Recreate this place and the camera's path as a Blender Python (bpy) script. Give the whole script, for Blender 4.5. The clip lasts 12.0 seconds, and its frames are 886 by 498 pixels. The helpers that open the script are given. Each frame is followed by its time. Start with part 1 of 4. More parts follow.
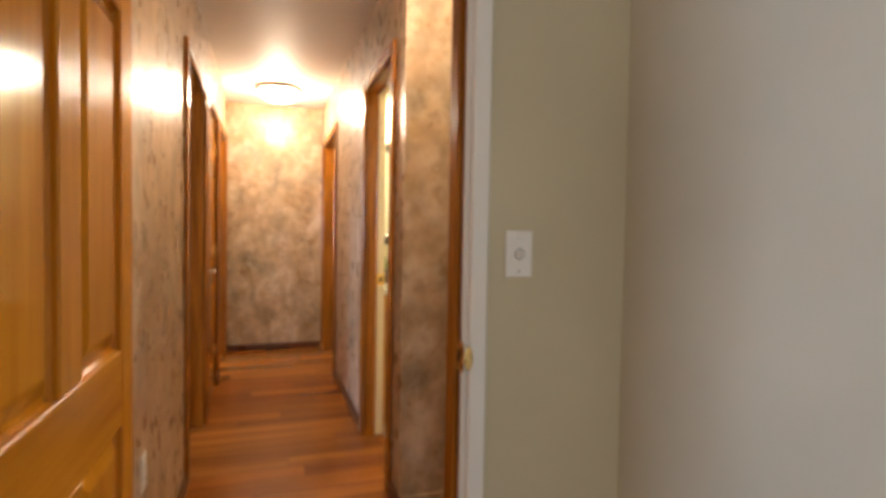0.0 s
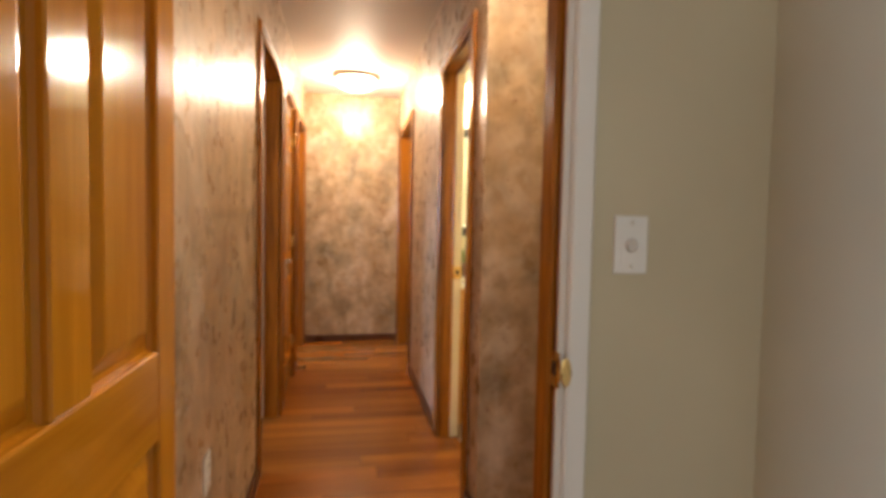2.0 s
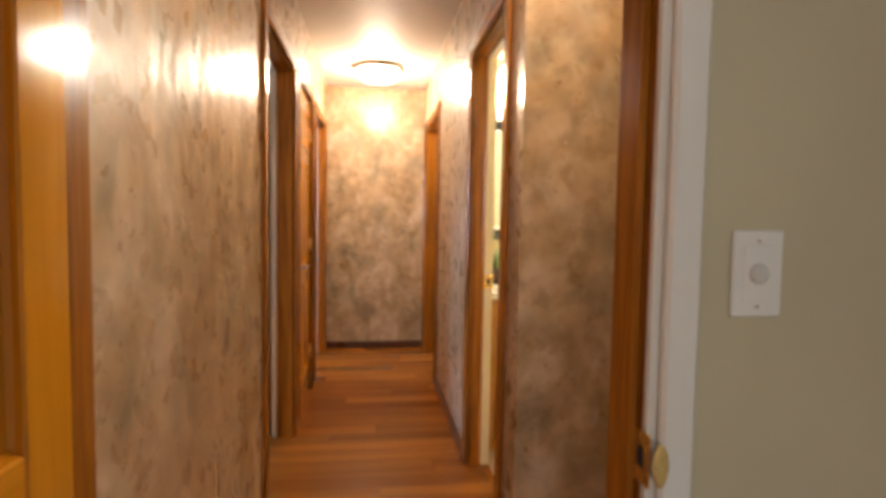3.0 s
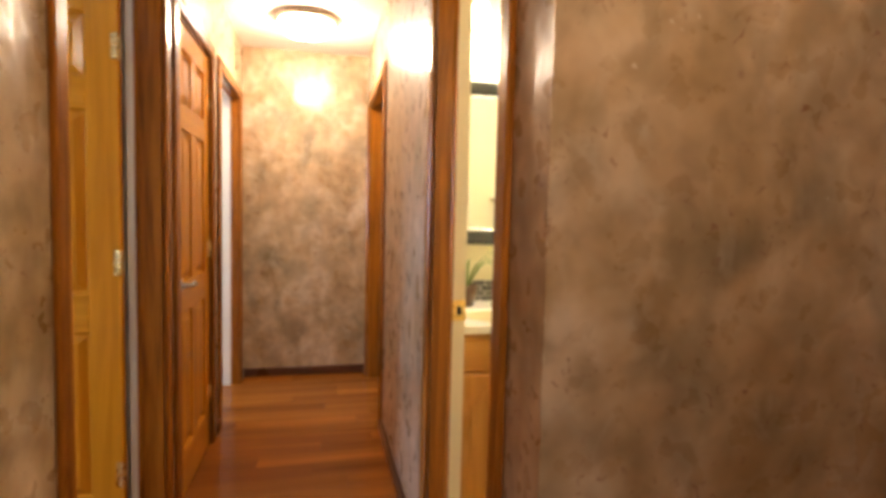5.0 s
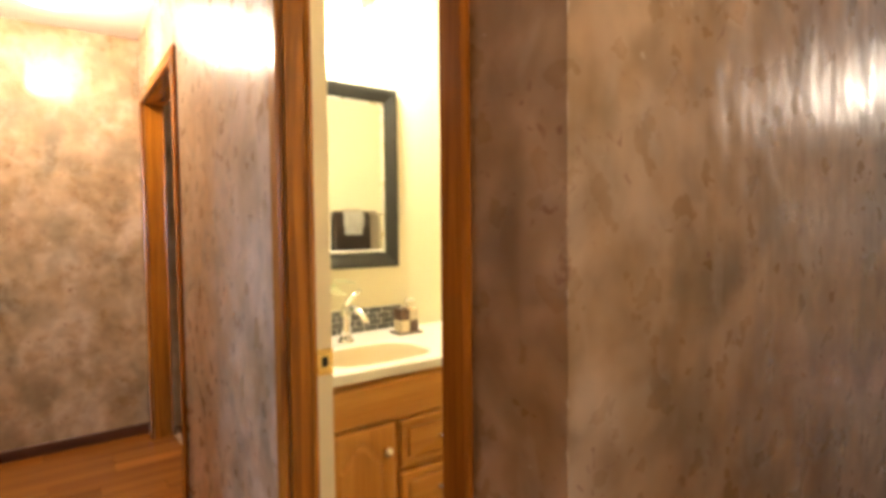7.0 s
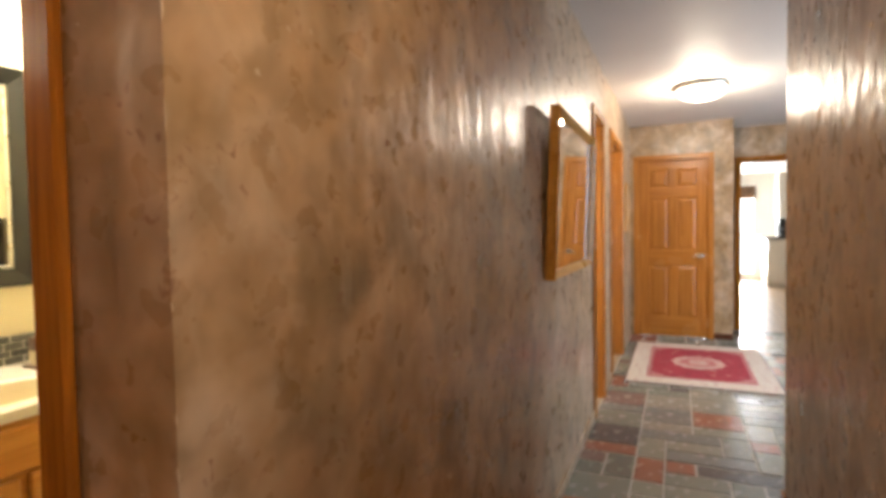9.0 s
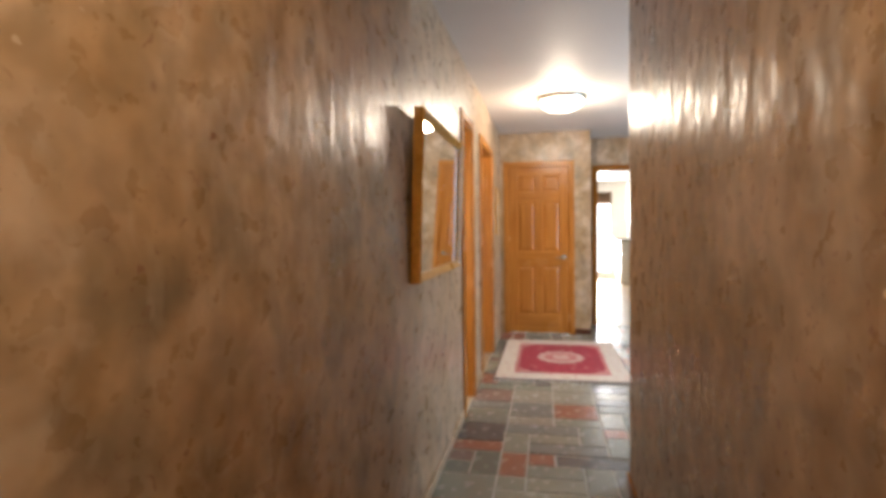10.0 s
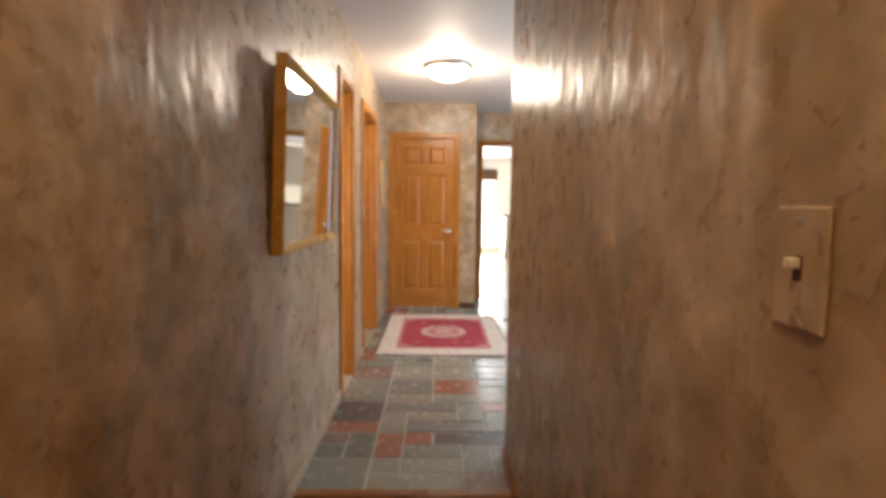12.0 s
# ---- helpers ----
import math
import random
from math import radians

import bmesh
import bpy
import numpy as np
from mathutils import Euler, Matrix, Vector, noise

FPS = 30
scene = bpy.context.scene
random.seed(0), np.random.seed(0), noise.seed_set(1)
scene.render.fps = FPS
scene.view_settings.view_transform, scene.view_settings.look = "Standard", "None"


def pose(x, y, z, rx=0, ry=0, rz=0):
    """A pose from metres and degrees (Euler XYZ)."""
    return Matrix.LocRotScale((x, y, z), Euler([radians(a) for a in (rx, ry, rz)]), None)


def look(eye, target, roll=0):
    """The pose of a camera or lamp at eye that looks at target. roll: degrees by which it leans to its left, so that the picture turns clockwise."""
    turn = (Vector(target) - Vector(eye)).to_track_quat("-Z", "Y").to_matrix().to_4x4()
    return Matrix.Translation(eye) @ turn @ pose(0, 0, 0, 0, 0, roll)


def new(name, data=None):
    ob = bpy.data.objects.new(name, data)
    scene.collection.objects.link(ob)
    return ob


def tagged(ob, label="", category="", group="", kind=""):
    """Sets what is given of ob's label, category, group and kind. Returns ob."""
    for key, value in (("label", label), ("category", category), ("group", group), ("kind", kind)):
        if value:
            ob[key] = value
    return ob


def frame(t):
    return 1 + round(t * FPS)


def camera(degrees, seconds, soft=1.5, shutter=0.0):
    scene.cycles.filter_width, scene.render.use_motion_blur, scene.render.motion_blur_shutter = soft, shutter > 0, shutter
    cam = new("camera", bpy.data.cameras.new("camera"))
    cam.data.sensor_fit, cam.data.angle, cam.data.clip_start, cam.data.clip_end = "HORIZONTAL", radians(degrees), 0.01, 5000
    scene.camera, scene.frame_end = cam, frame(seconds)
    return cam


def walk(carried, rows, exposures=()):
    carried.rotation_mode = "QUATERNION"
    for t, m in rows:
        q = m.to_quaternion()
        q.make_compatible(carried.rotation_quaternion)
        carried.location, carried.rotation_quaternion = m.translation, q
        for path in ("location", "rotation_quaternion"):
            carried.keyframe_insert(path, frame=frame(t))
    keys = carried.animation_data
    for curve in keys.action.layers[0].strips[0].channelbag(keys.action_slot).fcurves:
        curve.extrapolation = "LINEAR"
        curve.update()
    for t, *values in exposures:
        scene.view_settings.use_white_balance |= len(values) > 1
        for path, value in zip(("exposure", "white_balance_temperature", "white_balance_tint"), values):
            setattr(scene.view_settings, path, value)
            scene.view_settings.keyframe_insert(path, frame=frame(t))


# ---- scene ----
cam = camera(79.24, 12.0, soft=4.2)
PATH = [
    (0, (2.090, 3.206, 1.230), (2.725, 5.101, 1.159), 1.0),
    (0.5, (2.074, 3.217, 1.226), (2.610, 5.142, 1.140), 0.8),
    (1, (2.072, 3.225, 1.222), (2.549, 5.165, 1.125), 0.7),
    (1.5, (2.086, 3.277, 1.215), (2.520, 5.227, 1.110), 0.9),
    (2, (2.127, 3.415, 1.213), (2.490, 5.379, 1.111), 1.2),
    (2.5, (2.156, 3.585, 1.242), (2.450, 5.560, 1.125), 1.3),
    (2.7, (2.162, 3.637, 1.239), (2.432, 5.616, 1.126), 1.2),
    (4.3, (2.270, 4.327, 1.255), (2.517, 6.307, 1.132), 0.7),
    (4.5, (2.263, 4.414, 1.246), (2.569, 6.387, 1.129), 1.1),
    (5, (2.298, 4.631, 1.241), (2.748, 6.576, 1.118), 1.3),
    (5.5, (2.290, 4.779, 1.248), (2.885, 6.685, 1.130), 1.5),
    (6, (2.256, 4.915, 1.263), (3.008, 6.766, 1.156), 1.2),
    (6.5, (2.202, 5.031, 1.280), (3.161, 6.783, 1.178), 0.3),
    (8.3, (2.172, 5.027, 1.278), (3.828, 6.146, 1.207), -1.3),
    (8.5, (2.224, 4.975, 1.287), (3.931, 6.015, 1.206), -1.0),
    (9, (2.238, 4.925, 1.281), (4.068, 5.727, 1.208), -1.0),
    (9.5, (2.250, 4.908, 1.278), (4.167, 5.476, 1.209), -0.8),
    (10, (2.312, 4.874, 1.283), (4.274, 5.256, 1.210), -0.8),
    (10.5, (2.356, 4.866, 1.287), (4.341, 5.095, 1.199), -0.7),
    (11, (2.377, 4.848, 1.276), (4.370, 4.960, 1.162), -0.5),
    (11.5, (2.427, 4.824, 1.264), (4.421, 4.859, 1.118), 0.2),
    (12, (2.503, 4.827, 1.255), (4.496, 4.802, 1.087), 0.6),
]
EXPOSURES = [(0.0, 0.14), (2.0, 0.12), (2.7, 0.08), (4.3, 0.0), (6.5, 0.05), (8.4, 0.0), (10.5, -0.08), (12.0, -0.1)]
walk(cam, [(t, look(eye, target, roll)) for t, eye, target, roll in PATH], EXPOSURES)

# ---- plan, in metres ----
XL, XR, YE = 1.742, 2.657, 8.82          # first hall: left wall, right wall, end wall
YR, YL = 4.48, 5.437                     # second hall: right wall, left wall
XS = 5.04                                # where the second hall opens into the foyer
T = 0.115                                # partition thickness
YB = YR - T                              # bedroom side of the door wall
XB = 2.97                               # bedroom right wall
ZC = 2.44                                # ceiling
XT = 4.745                               # where the plank floor meets the slate
XF, XK, XE = 8.92, 9.56, 16.4                    # far door wall, kitchen wall
YBATH, XBATH = 6.95, 4.30                # bathroom back wall and side wall

# ---- world and lights ----
world = bpy.data.worlds.new("world")
scene.world = world
world.use_nodes = True
wn = world.node_tree
sky = wn.nodes.new("ShaderNodeTexSky")
sky.sky_type, sky.sun_disc = "NISHITA", False
sky.sun_elevation, sky.sun_rotation = radians(40), radians(150)
bg = wn.nodes["Background"]
bg.inputs[1].default_value = 0.08
wn.links.new(sky.outputs[0], bg.inputs[0])


def lamp(name, kind, m, power, colour, size=0.1, size_y=0.0):
    data = bpy.data.lights.new(name, kind)
    data.energy, data.color = power, colour
    if kind == "AREA":
        data.shape, data.size, data.size_y = "RECTANGLE", size, size_y or size
    else:
        data.shadow_soft_size = size
    ob = new(name, data)
    ob.matrix_world = m
    return ob


WARM, DAY = (1.0, 0.78, 0.56), (0.88, 0.93, 1.0)
LAMP1, LAMP2, LAMP3 = (2.21, 8.12), (7.22, 4.74), (2.60, 4.94)
lamp("hall_bulb", "POINT", pose(LAMP1[0], LAMP1[1], ZC - 0.14), 50, WARM, 0.07)
lamp("foyer_bulb", "POINT", pose(LAMP2[0], LAMP2[1], ZC - 0.15), 52, (1.0, 0.84, 0.66), 0.14)
lamp("gallery_bulb", "POINT", pose(LAMP3[0], LAMP3[1], ZC - 0.15), 20, (1.0, 0.76, 0.49), 0.12)
lamp("vanity_bulb", "POINT", pose(3.1, YBATH - 0.16, 2.08), 62, (1.0, 0.89, 0.70), 0.06)
lamp("bedroom_daylight", "AREA", look((1.2, 0.78, 1.5), (1.2, 3.0, 1.4)), 25, (1.0, 0.97, 0.92), 1.6, 1.2)
# Added fill at an unseen west opening; it brightens the bedroom's right wall.
lamp("bedroom_west_fill", "AREA", look((-1.52, 2.3, 1.5), (1.0, 2.3, 1.4)), 130, (0.46, 0.63, 1.0), 1.3, 1.2)
lamp("left_room_daylight", "AREA", look((-1.38, 5.9, 1.5), (1.0, 6.2, 1.3)), 100, (0.50, 0.67, 1.0), 1.2, 1.2)
lamp("end_room_daylight", "AREA", look((-1.38, 8.3, 1.5), (1.0, 8.3, 1.3)), 150, (0.62, 0.77, 1.0), 0.9, 1.2)
lamp("foyer_daylight", "AREA", look((6.9, 1.72, 1.25), (6.9, 4.0, 0.9)), 105, (0.58, 0.76, 1.0), 1.7, 2.0)
# Added fill with no visible source, aimed at the study door leaf and jambs.
lamp("back_room_fill", "AREA", look((5.17, 6.4, 1.4), (7.0, 6.3, 1.2)), 45, (1.0, 0.93, 0.82), 1.2, 1.3)
lamp("kitchen_daylight", "AREA", look((XE + 0.05, 3.75, 1.05), (14.0, 3.75, 1.0)), 290, (0.95, 0.97, 1.0), 0.95, 1.9)

# ---- materials ----


class Mat:
    """A node material with a Principled shader, built up by short calls."""

    def __init__(self, name, colour=(0.5, 0.5, 0.5), rough=0.5, metal=0.0):
        self.m = bpy.data.materials.new(name)
        self.m.use_nodes = True
        self.t = self.m.node_tree
        self.b = self.t.nodes["Principled BSDF"]
        self.b.inputs["Base Color"].default_value = (*colour, 1)
        self.b.inputs["Roughness"].default_value = rough
        self.b.inputs["Metallic"].default_value = metal
        self.c = self.t.nodes.new("ShaderNodeTexCoord").outputs["Object"]

    def node(self, kind, **kw):
        n = self.t.nodes.new(kind)
        for k, v in kw.items():
            n.inputs[k].default_value = v
        return n

    def link(self, a, b):
        self.t.links.new(a, b)

    def coords(self, scale=(1, 1, 1), spin=(0, 0, 0), shift=False):
        n = self.node("ShaderNodeMapping", Scale=scale, Rotation=spin)
        self.link(self.c, n.inputs[0])
        if shift:
            info = self.t.nodes.new("ShaderNodeObjectInfo")
            mul = self.node("ShaderNodeMath")
            mul.operation = "MULTIPLY"
            mul.inputs[1].default_value = 37.0
            self.link(info.outputs["Random"], mul.inputs[0])
            self.link(mul.outputs[0], n.inputs["Location"])
        return n.outputs[0]

    def noise(self, scale, detail=4.0, at=None, rough=0.55, warp=0.0):
        n = self.node("ShaderNodeTexNoise", Scale=scale, Detail=detail, Roughness=rough, Distortion=warp)
        self.link(at or self.c, n.inputs["Vector"])
        return n.outputs["Fac"]

    def ramp(self, fac, stops):
        n = self.t.nodes.new("ShaderNodeValToRGB")
        while len(n.color_ramp.elements) < len(stops):
            n.color_ramp.elements.new(0.5)
        for e, (p, c) in zip(n.color_ramp.elements, stops):
            e.position, e.color = p, (*c, 1) if len(c) == 3 else c
        self.link(fac, n.inputs[0])
        return n.outputs[0]

    def mix(self, fac, a, b, mode="MIX"):
        n = self.t.nodes.new("ShaderNodeMix")
        n.data_type, n.blend_type = "RGBA", mode
        for v, k in ((fac, 0), (a, 6), (b, 7)):
            if isinstance(v, (int, float)):
                n.inputs[k].default_value = v
            elif isinstance(v, tuple):
                n.inputs[k].default_value = (*v, 1)
            else:
                self.link(v, n.inputs[k])
        return n.outputs[2]

    def colour(self, c):
        self.link(c, self.b.inputs["Base Color"])
        return self

    def rough(self, c):
        self.link(c, self.b.inputs["Roughness"])
        return self

    def bump(self, fac, strength=0.2, distance=0.01):
        n = self.node("ShaderNodeBump", Strength=strength, Distance=distance)
        self.link(fac, n.inputs["Height"])
        self.link(n.outputs[0], self.b.inputs["Normal"])
        return self

    def random(self):
        return self.t.nodes.new("ShaderNodeObjectInfo").outputs["Random"]


def faux_wall():
    """Sponged tan wall paint with grey-green clouds, rust flecks and a satin varnish."""
    m = Mat("sponged_wall", rough=0.36)
    cloud = m.noise(5.4, 3.0, m.coords((1, 1, 0.8)), 0.46, 0.6)
    base = m.ramp(cloud, [(0.32, (0.310, 0.198, 0.098)), (0.45, (0.395, 0.268, 0.152)), (0.56, (0.450, 0.318, 0.200)), (0.70, (0.545, 0.412, 0.295))])
    patch = m.ramp(m.noise(6.6, 1.2, m.coords((1, 1, 0.7), (0.2, 0.5, 0.1)), 0.4, 0.3), [(0.53, (0, 0, 0)), (0.74, (0.66, 0.66, 0.66))])
    base = m.mix(patch, base, (0.165, 0.135, 0.085))
    rose = m.ramp(m.noise(4.3, 3.0, m.coords((1, 1, 1.1), (0.4, 0.2, 0.9)), 0.5), [(0.52, (0, 0, 0)), (0.74, (0.5, 0.5, 0.5))])
    base = m.mix(rose, base, (0.39, 0.24, 0.145))
    dab = m.ramp(m.noise(15.0, 2.0, m.coords((1, 1, 1.05)), 0.45, 0.4), [(0.32, (0.82, 0.82, 0.81)), (0.52, (1, 1, 1)), (0.72, (1.15, 1.15, 1.16))])
    base = m.mix(1.0, base, dab, "MULTIPLY")
    pale = m.ramp(m.noise(9.0, 3.0, m.coords((1, 1, 0.8)), 0.55, 0.6), [(0.56, (0, 0, 0)), (0.78, (0.5, 0.5, 0.5))])
    base = m.mix(pale, base, (0.58, 0.47, 0.36))
    mask = m.ramp(m.noise(4.0, 1.0, m.coords((1, 1, 1), (0.3, 1.1, 0.2))), [(0.42, (0, 0, 0)), (0.54, (1, 1, 1))])
    fleck = m.ramp(m.noise(44.0, 1.5, m.coords((1, 1, 0.85), (0.5, 0.4, 0.3)), 0.5, 1.1), [(0.64, (0, 0, 0)), (0.73, (0.62, 0.62, 0.62))])
    fleck = m.mix(1.0, fleck, mask, "MULTIPLY")
    base = m.mix(fleck, base, (0.19, 0.07, 0.04))
    vein = m.ramp(m.noise(24.0, 1.5, m.coords((1, 1, 1), (0.9, 0.1, 0.7)), 0.5, 1.5), [(0.74, (0, 0, 0)), (0.78, (0.6, 0.6, 0.6))])
    base = m.mix(vein, base, (0.62, 0.52, 0.41))
    m.colour(base)
    m.rough(m.ramp(m.noise(14, 3), [(0.3, (0.23, 0.23, 0.23)), (0.7, (0.40, 0.40, 0.40))]))
    m.b.inputs["Specular IOR Level"].default_value = 0.5
    h = m.mix(0.30, m.noise(8.5, 1.0, m.coords((1, 1, 0.6)), 0.4, 0.3), m.noise(21.0, 1.0, m.coords((1, 1, 0.7)), 0.4))
    m.bump(h, 0.60, 0.016)
    return m.m


def paint(name, colour, rough=0.55, vary=0.06, relief=0.06):
    m = Mat(name, colour, rough)
    dark = tuple(c * (1 - vary * 2) for c in colour)
    m.colour(m.mix(m.ramp(m.noise(1.7, 4), [(0.35, (0, 0, 0)), (0.7, (1, 1, 1))]), dark, colour))
    m.bump(m.noise(160, 2), relief, 0.004)
    return m.m


def wood(name, dark, light, axis=2, rough=0.3, scale=1.0, per_object=False, figure=0.5):
    """Varnished wood with its grain along an axis."""
    m = Mat(name, rough=rough)
    s = [16 * scale] * 3
    s[axis] = 0.9 * scale
    at = m.coords(tuple(s), shift=True)
    g = m.noise(1.0, 6, at, 0.6, 1.2)
    s2 = [70 * scale] * 3
    s2[axis] = 2.5 * scale
    fine = m.noise(1.0, 3, m.coords(tuple(s2), shift=True), 0.6)
    mid = tuple((a + b) / 2 for a, b in zip(dark, light))
    c = m.ramp(g, [(0.28, dark), (0.48, mid), (0.72, light)])
    c = m.mix(m.mix(figure, (0, 0, 0), m.ramp(fine, [(0.45, (0, 0, 0)), (0.68, (1, 1, 1))])), c, dark)
    if per_object:
        c = m.mix(1.0, c, m.ramp(m.random(), [(0.0, (0.78, 0.76, 0.74)), (0.5, (0.95, 0.95, 0.95)), (1.0, (1.14, 1.12, 1.08))]), "MULTIPLY")
    m.colour(c)
    m.rough(m.ramp(m.noise(3, 2), [(0.3, (rough * 0.9,) * 3), (0.7, (rough * 1.2,) * 3)]))
    m.b.inputs["Specular IOR Level"].default_value = 0.28
    m.bump(fine, 0.06, 0.002)
    return m.m


def metal(name, colour, rough=0.25):
    m = Mat(name, colour, rough, 1.0)
    m.rough(m.ramp(m.noise(40, 3), [(0.3, (rough * 0.7,) * 3), (0.7, (rough * 1.5,) * 3)]))
    return m.m


def glow(name, colour, strength):
    m = Mat(name, colour, 0.4)
    m.b.inputs["Emission Color"].default_value = (*colour, 1)
    m.b.inputs["Emission Strength"].default_value = strength
    return m.m


def plain(name, colour, rough=0.5, spread=0.12):
    m = Mat(name, colour, rough)
    m.colour(m.mix(m.noise(22, 5), tuple(c * (1 - spread) for c in colour), tuple(min(1, c * (1 + spread)) for c in colour)))
    m.bump(m.noise(120, 3), 0.08, 0.003)
    return m.m


M_FAUX = faux_wall()
M_CEIL = paint("ceiling_paint", (0.74, 0.70, 0.66), 0.6, 0.03, 0.15)
M_GREY = paint("bedroom_paint", (0.53, 0.46, 0.305), 0.5)
M_YELLOW = paint("bathroom_paint", (0.82, 0.74, 0.50), 0.45, 0.03)
M_WHITE = paint("white_paint", (0.74, 0.71, 0.64), 0.4, 0.03)
M_CREAM = paint("cream_paint", (0.80, 0.70, 0.52), 0.4, 0.03)
M_OAK = wood("honey_oak", (0.50, 0.18, 0.008), (0.72, 0.30, 0.018), 2, 0.125, figure=0.3)
M_OAKX = wood("honey_oak_cross", (0.50, 0.18, 0.008), (0.72, 0.30, 0.018), 0, 0.125, figure=0.3)
# Same honey oak, its colour darkened to stand for the foyer's dimmer light.
M_OAK_DIM = wood("honey_oak_dim", (0.32, 0.112, 0.018), (0.54, 0.215, 0.042), 2, 0.24, figure=0.5)
M_OAKX_DIM = wood("honey_oak_dim_cross", (0.32, 0.112, 0.018), (0.54, 0.215, 0.042), 0, 0.24, figure=0.5)
M_TRIM = wood("stained_trim", (0.12, 0.030, 0.003), (0.46, 0.165, 0.016), 2, 0.22, 1.4, figure=0.35)
M_TRIMX = wood("stained_trim_cross", (0.12, 0.030, 0.003), (0.46, 0.165, 0.016), 0, 0.22, 1.4, figure=0.35)
M_BASE = wood("stained_base", (0.05, 0.016, 0.008), (0.13, 0.045, 0.02), 0, 0.3)
M_PLANK = wood("floor_plank", (0.15, 0.041, 0.006), (0.32, 0.106, 0.015), 0, 0.22, 0.38, True, 0.14)
M_PALEWOOD = wood("pale_floor", (0.34, 0.22, 0.12), (0.58, 0.42, 0.26), 0, 0.3, 0.8, True)
M_GAP = plain("floor_joint", (0.13, 0.05, 0.018), 0.7)
M_BRASS = metal("brass", (0.75, 0.52, 0.20), 0.25)
M_NICKEL = metal("brushed_nickel", (0.72, 0.68, 0.60), 0.22)
# Near-black colour for the shade inside holes that are not cut.
M_DARK = plain("hole_shade", (0.02, 0.018, 0.016), 0.8)

# ---- building helpers ----


def box(bm, x0, x1, y0, y1, z0, z1, bevel=0.0, seg=1):
    made = bmesh.ops.create_cube(bm, size=1.0, matrix=Matrix.Translation(((x0 + x1) / 2, (y0 + y1) / 2, (z0 + z1) / 2)) @ Matrix.Diagonal((x1 - x0, y1 - y0, z1 - z0, 1)))
    if bevel:
        edges = {e for v in made["verts"] for e in v.link_edges}
        bmesh.ops.bevel(bm, geom=list(edges), offset=bevel, segments=seg, affect="EDGES", profile=0.6)
    return bm


def boxes(*items, bevel=0.0):
    bm = bmesh.new()
    for it in items:
        box(bm, *it, bevel=bevel)
    return bm


def mesh_of(bm, name, smooth=False):
    me = bpy.data.meshes.new(name)
    bm.to_mesh(me)
    bm.free()
    if smooth:
        for p in me.polygons:
            p.use_smooth = True
    return me


def part(name, bm, material, parent=None, label="", smooth=False, m=None):
    me = mesh_of(bm, name, smooth)
    for x in (material if isinstance(material, (list, tuple)) else [material]):
        me.materials.append(x)
    ob = new(name, me)
    if parent:
        ob.parent = parent
    if m is not None:
        ob.matrix_local = m
    if label:
        ob["label"] = label
    return ob


def thing(name, label, category, m=None, group="", kind=""):
    ob = new(name)
    ob.empty_display_size = 0.05
    if m is not None:
        ob.matrix_world = m
    return tagged(ob, label, category, group, kind)


def lathe(bm, profile, steps=32, m=None):
    """A turned solid from (radius, height) pairs."""
    rings = []
    for r, z in profile:
        rings.append([bm.verts.new((r * math.cos(2 * math.pi * i / steps), r * math.sin(2 * math.pi * i / steps), z)) for i in range(steps)])
    for a, b in zip(rings, rings[1:]):
        for i in range(steps):
            j = (i + 1) % steps
            bm.faces.new((a[i], a[j], b[j], b[i]))
    for ring, turn in ((rings[0], -1), (rings[-1], 1)):
        bm.faces.new(ring[::turn])
    if m is not None:
        bmesh.ops.transform(bm, matrix=m, verts=[v for ring in rings for v in ring])
    return bm


def tube(bm, points, radius, steps=10):
    """A round bar along points; radius is a number or one per point."""
    pts = [Vector(p) for p in points]
    rings = []
    for i, p in enumerate(pts):
        way = (pts[min(i + 1, len(pts) - 1)] - pts[max(i - 1, 0)]).normalized()
        side = way.cross(Vector((0.31, 0.52, 0.79))).normalized()
        up = way.cross(side)
        r = radius[i] if isinstance(radius, (list, tuple)) else radius
        rings.append([bm.verts.new(p + r * (math.cos(a) * side + math.sin(a) * up)) for a in [2 * math.pi * k / steps for k in range(steps)]])
    for a, b in zip(rings, rings[1:]):
        for i in range(steps):
            j = (i + 1) % steps
            bm.faces.new((a[i], a[j], b[j], b[i]))
    bm.faces.new(rings[0][::-1])
    bm.faces.new(rings[-1])
    return bm


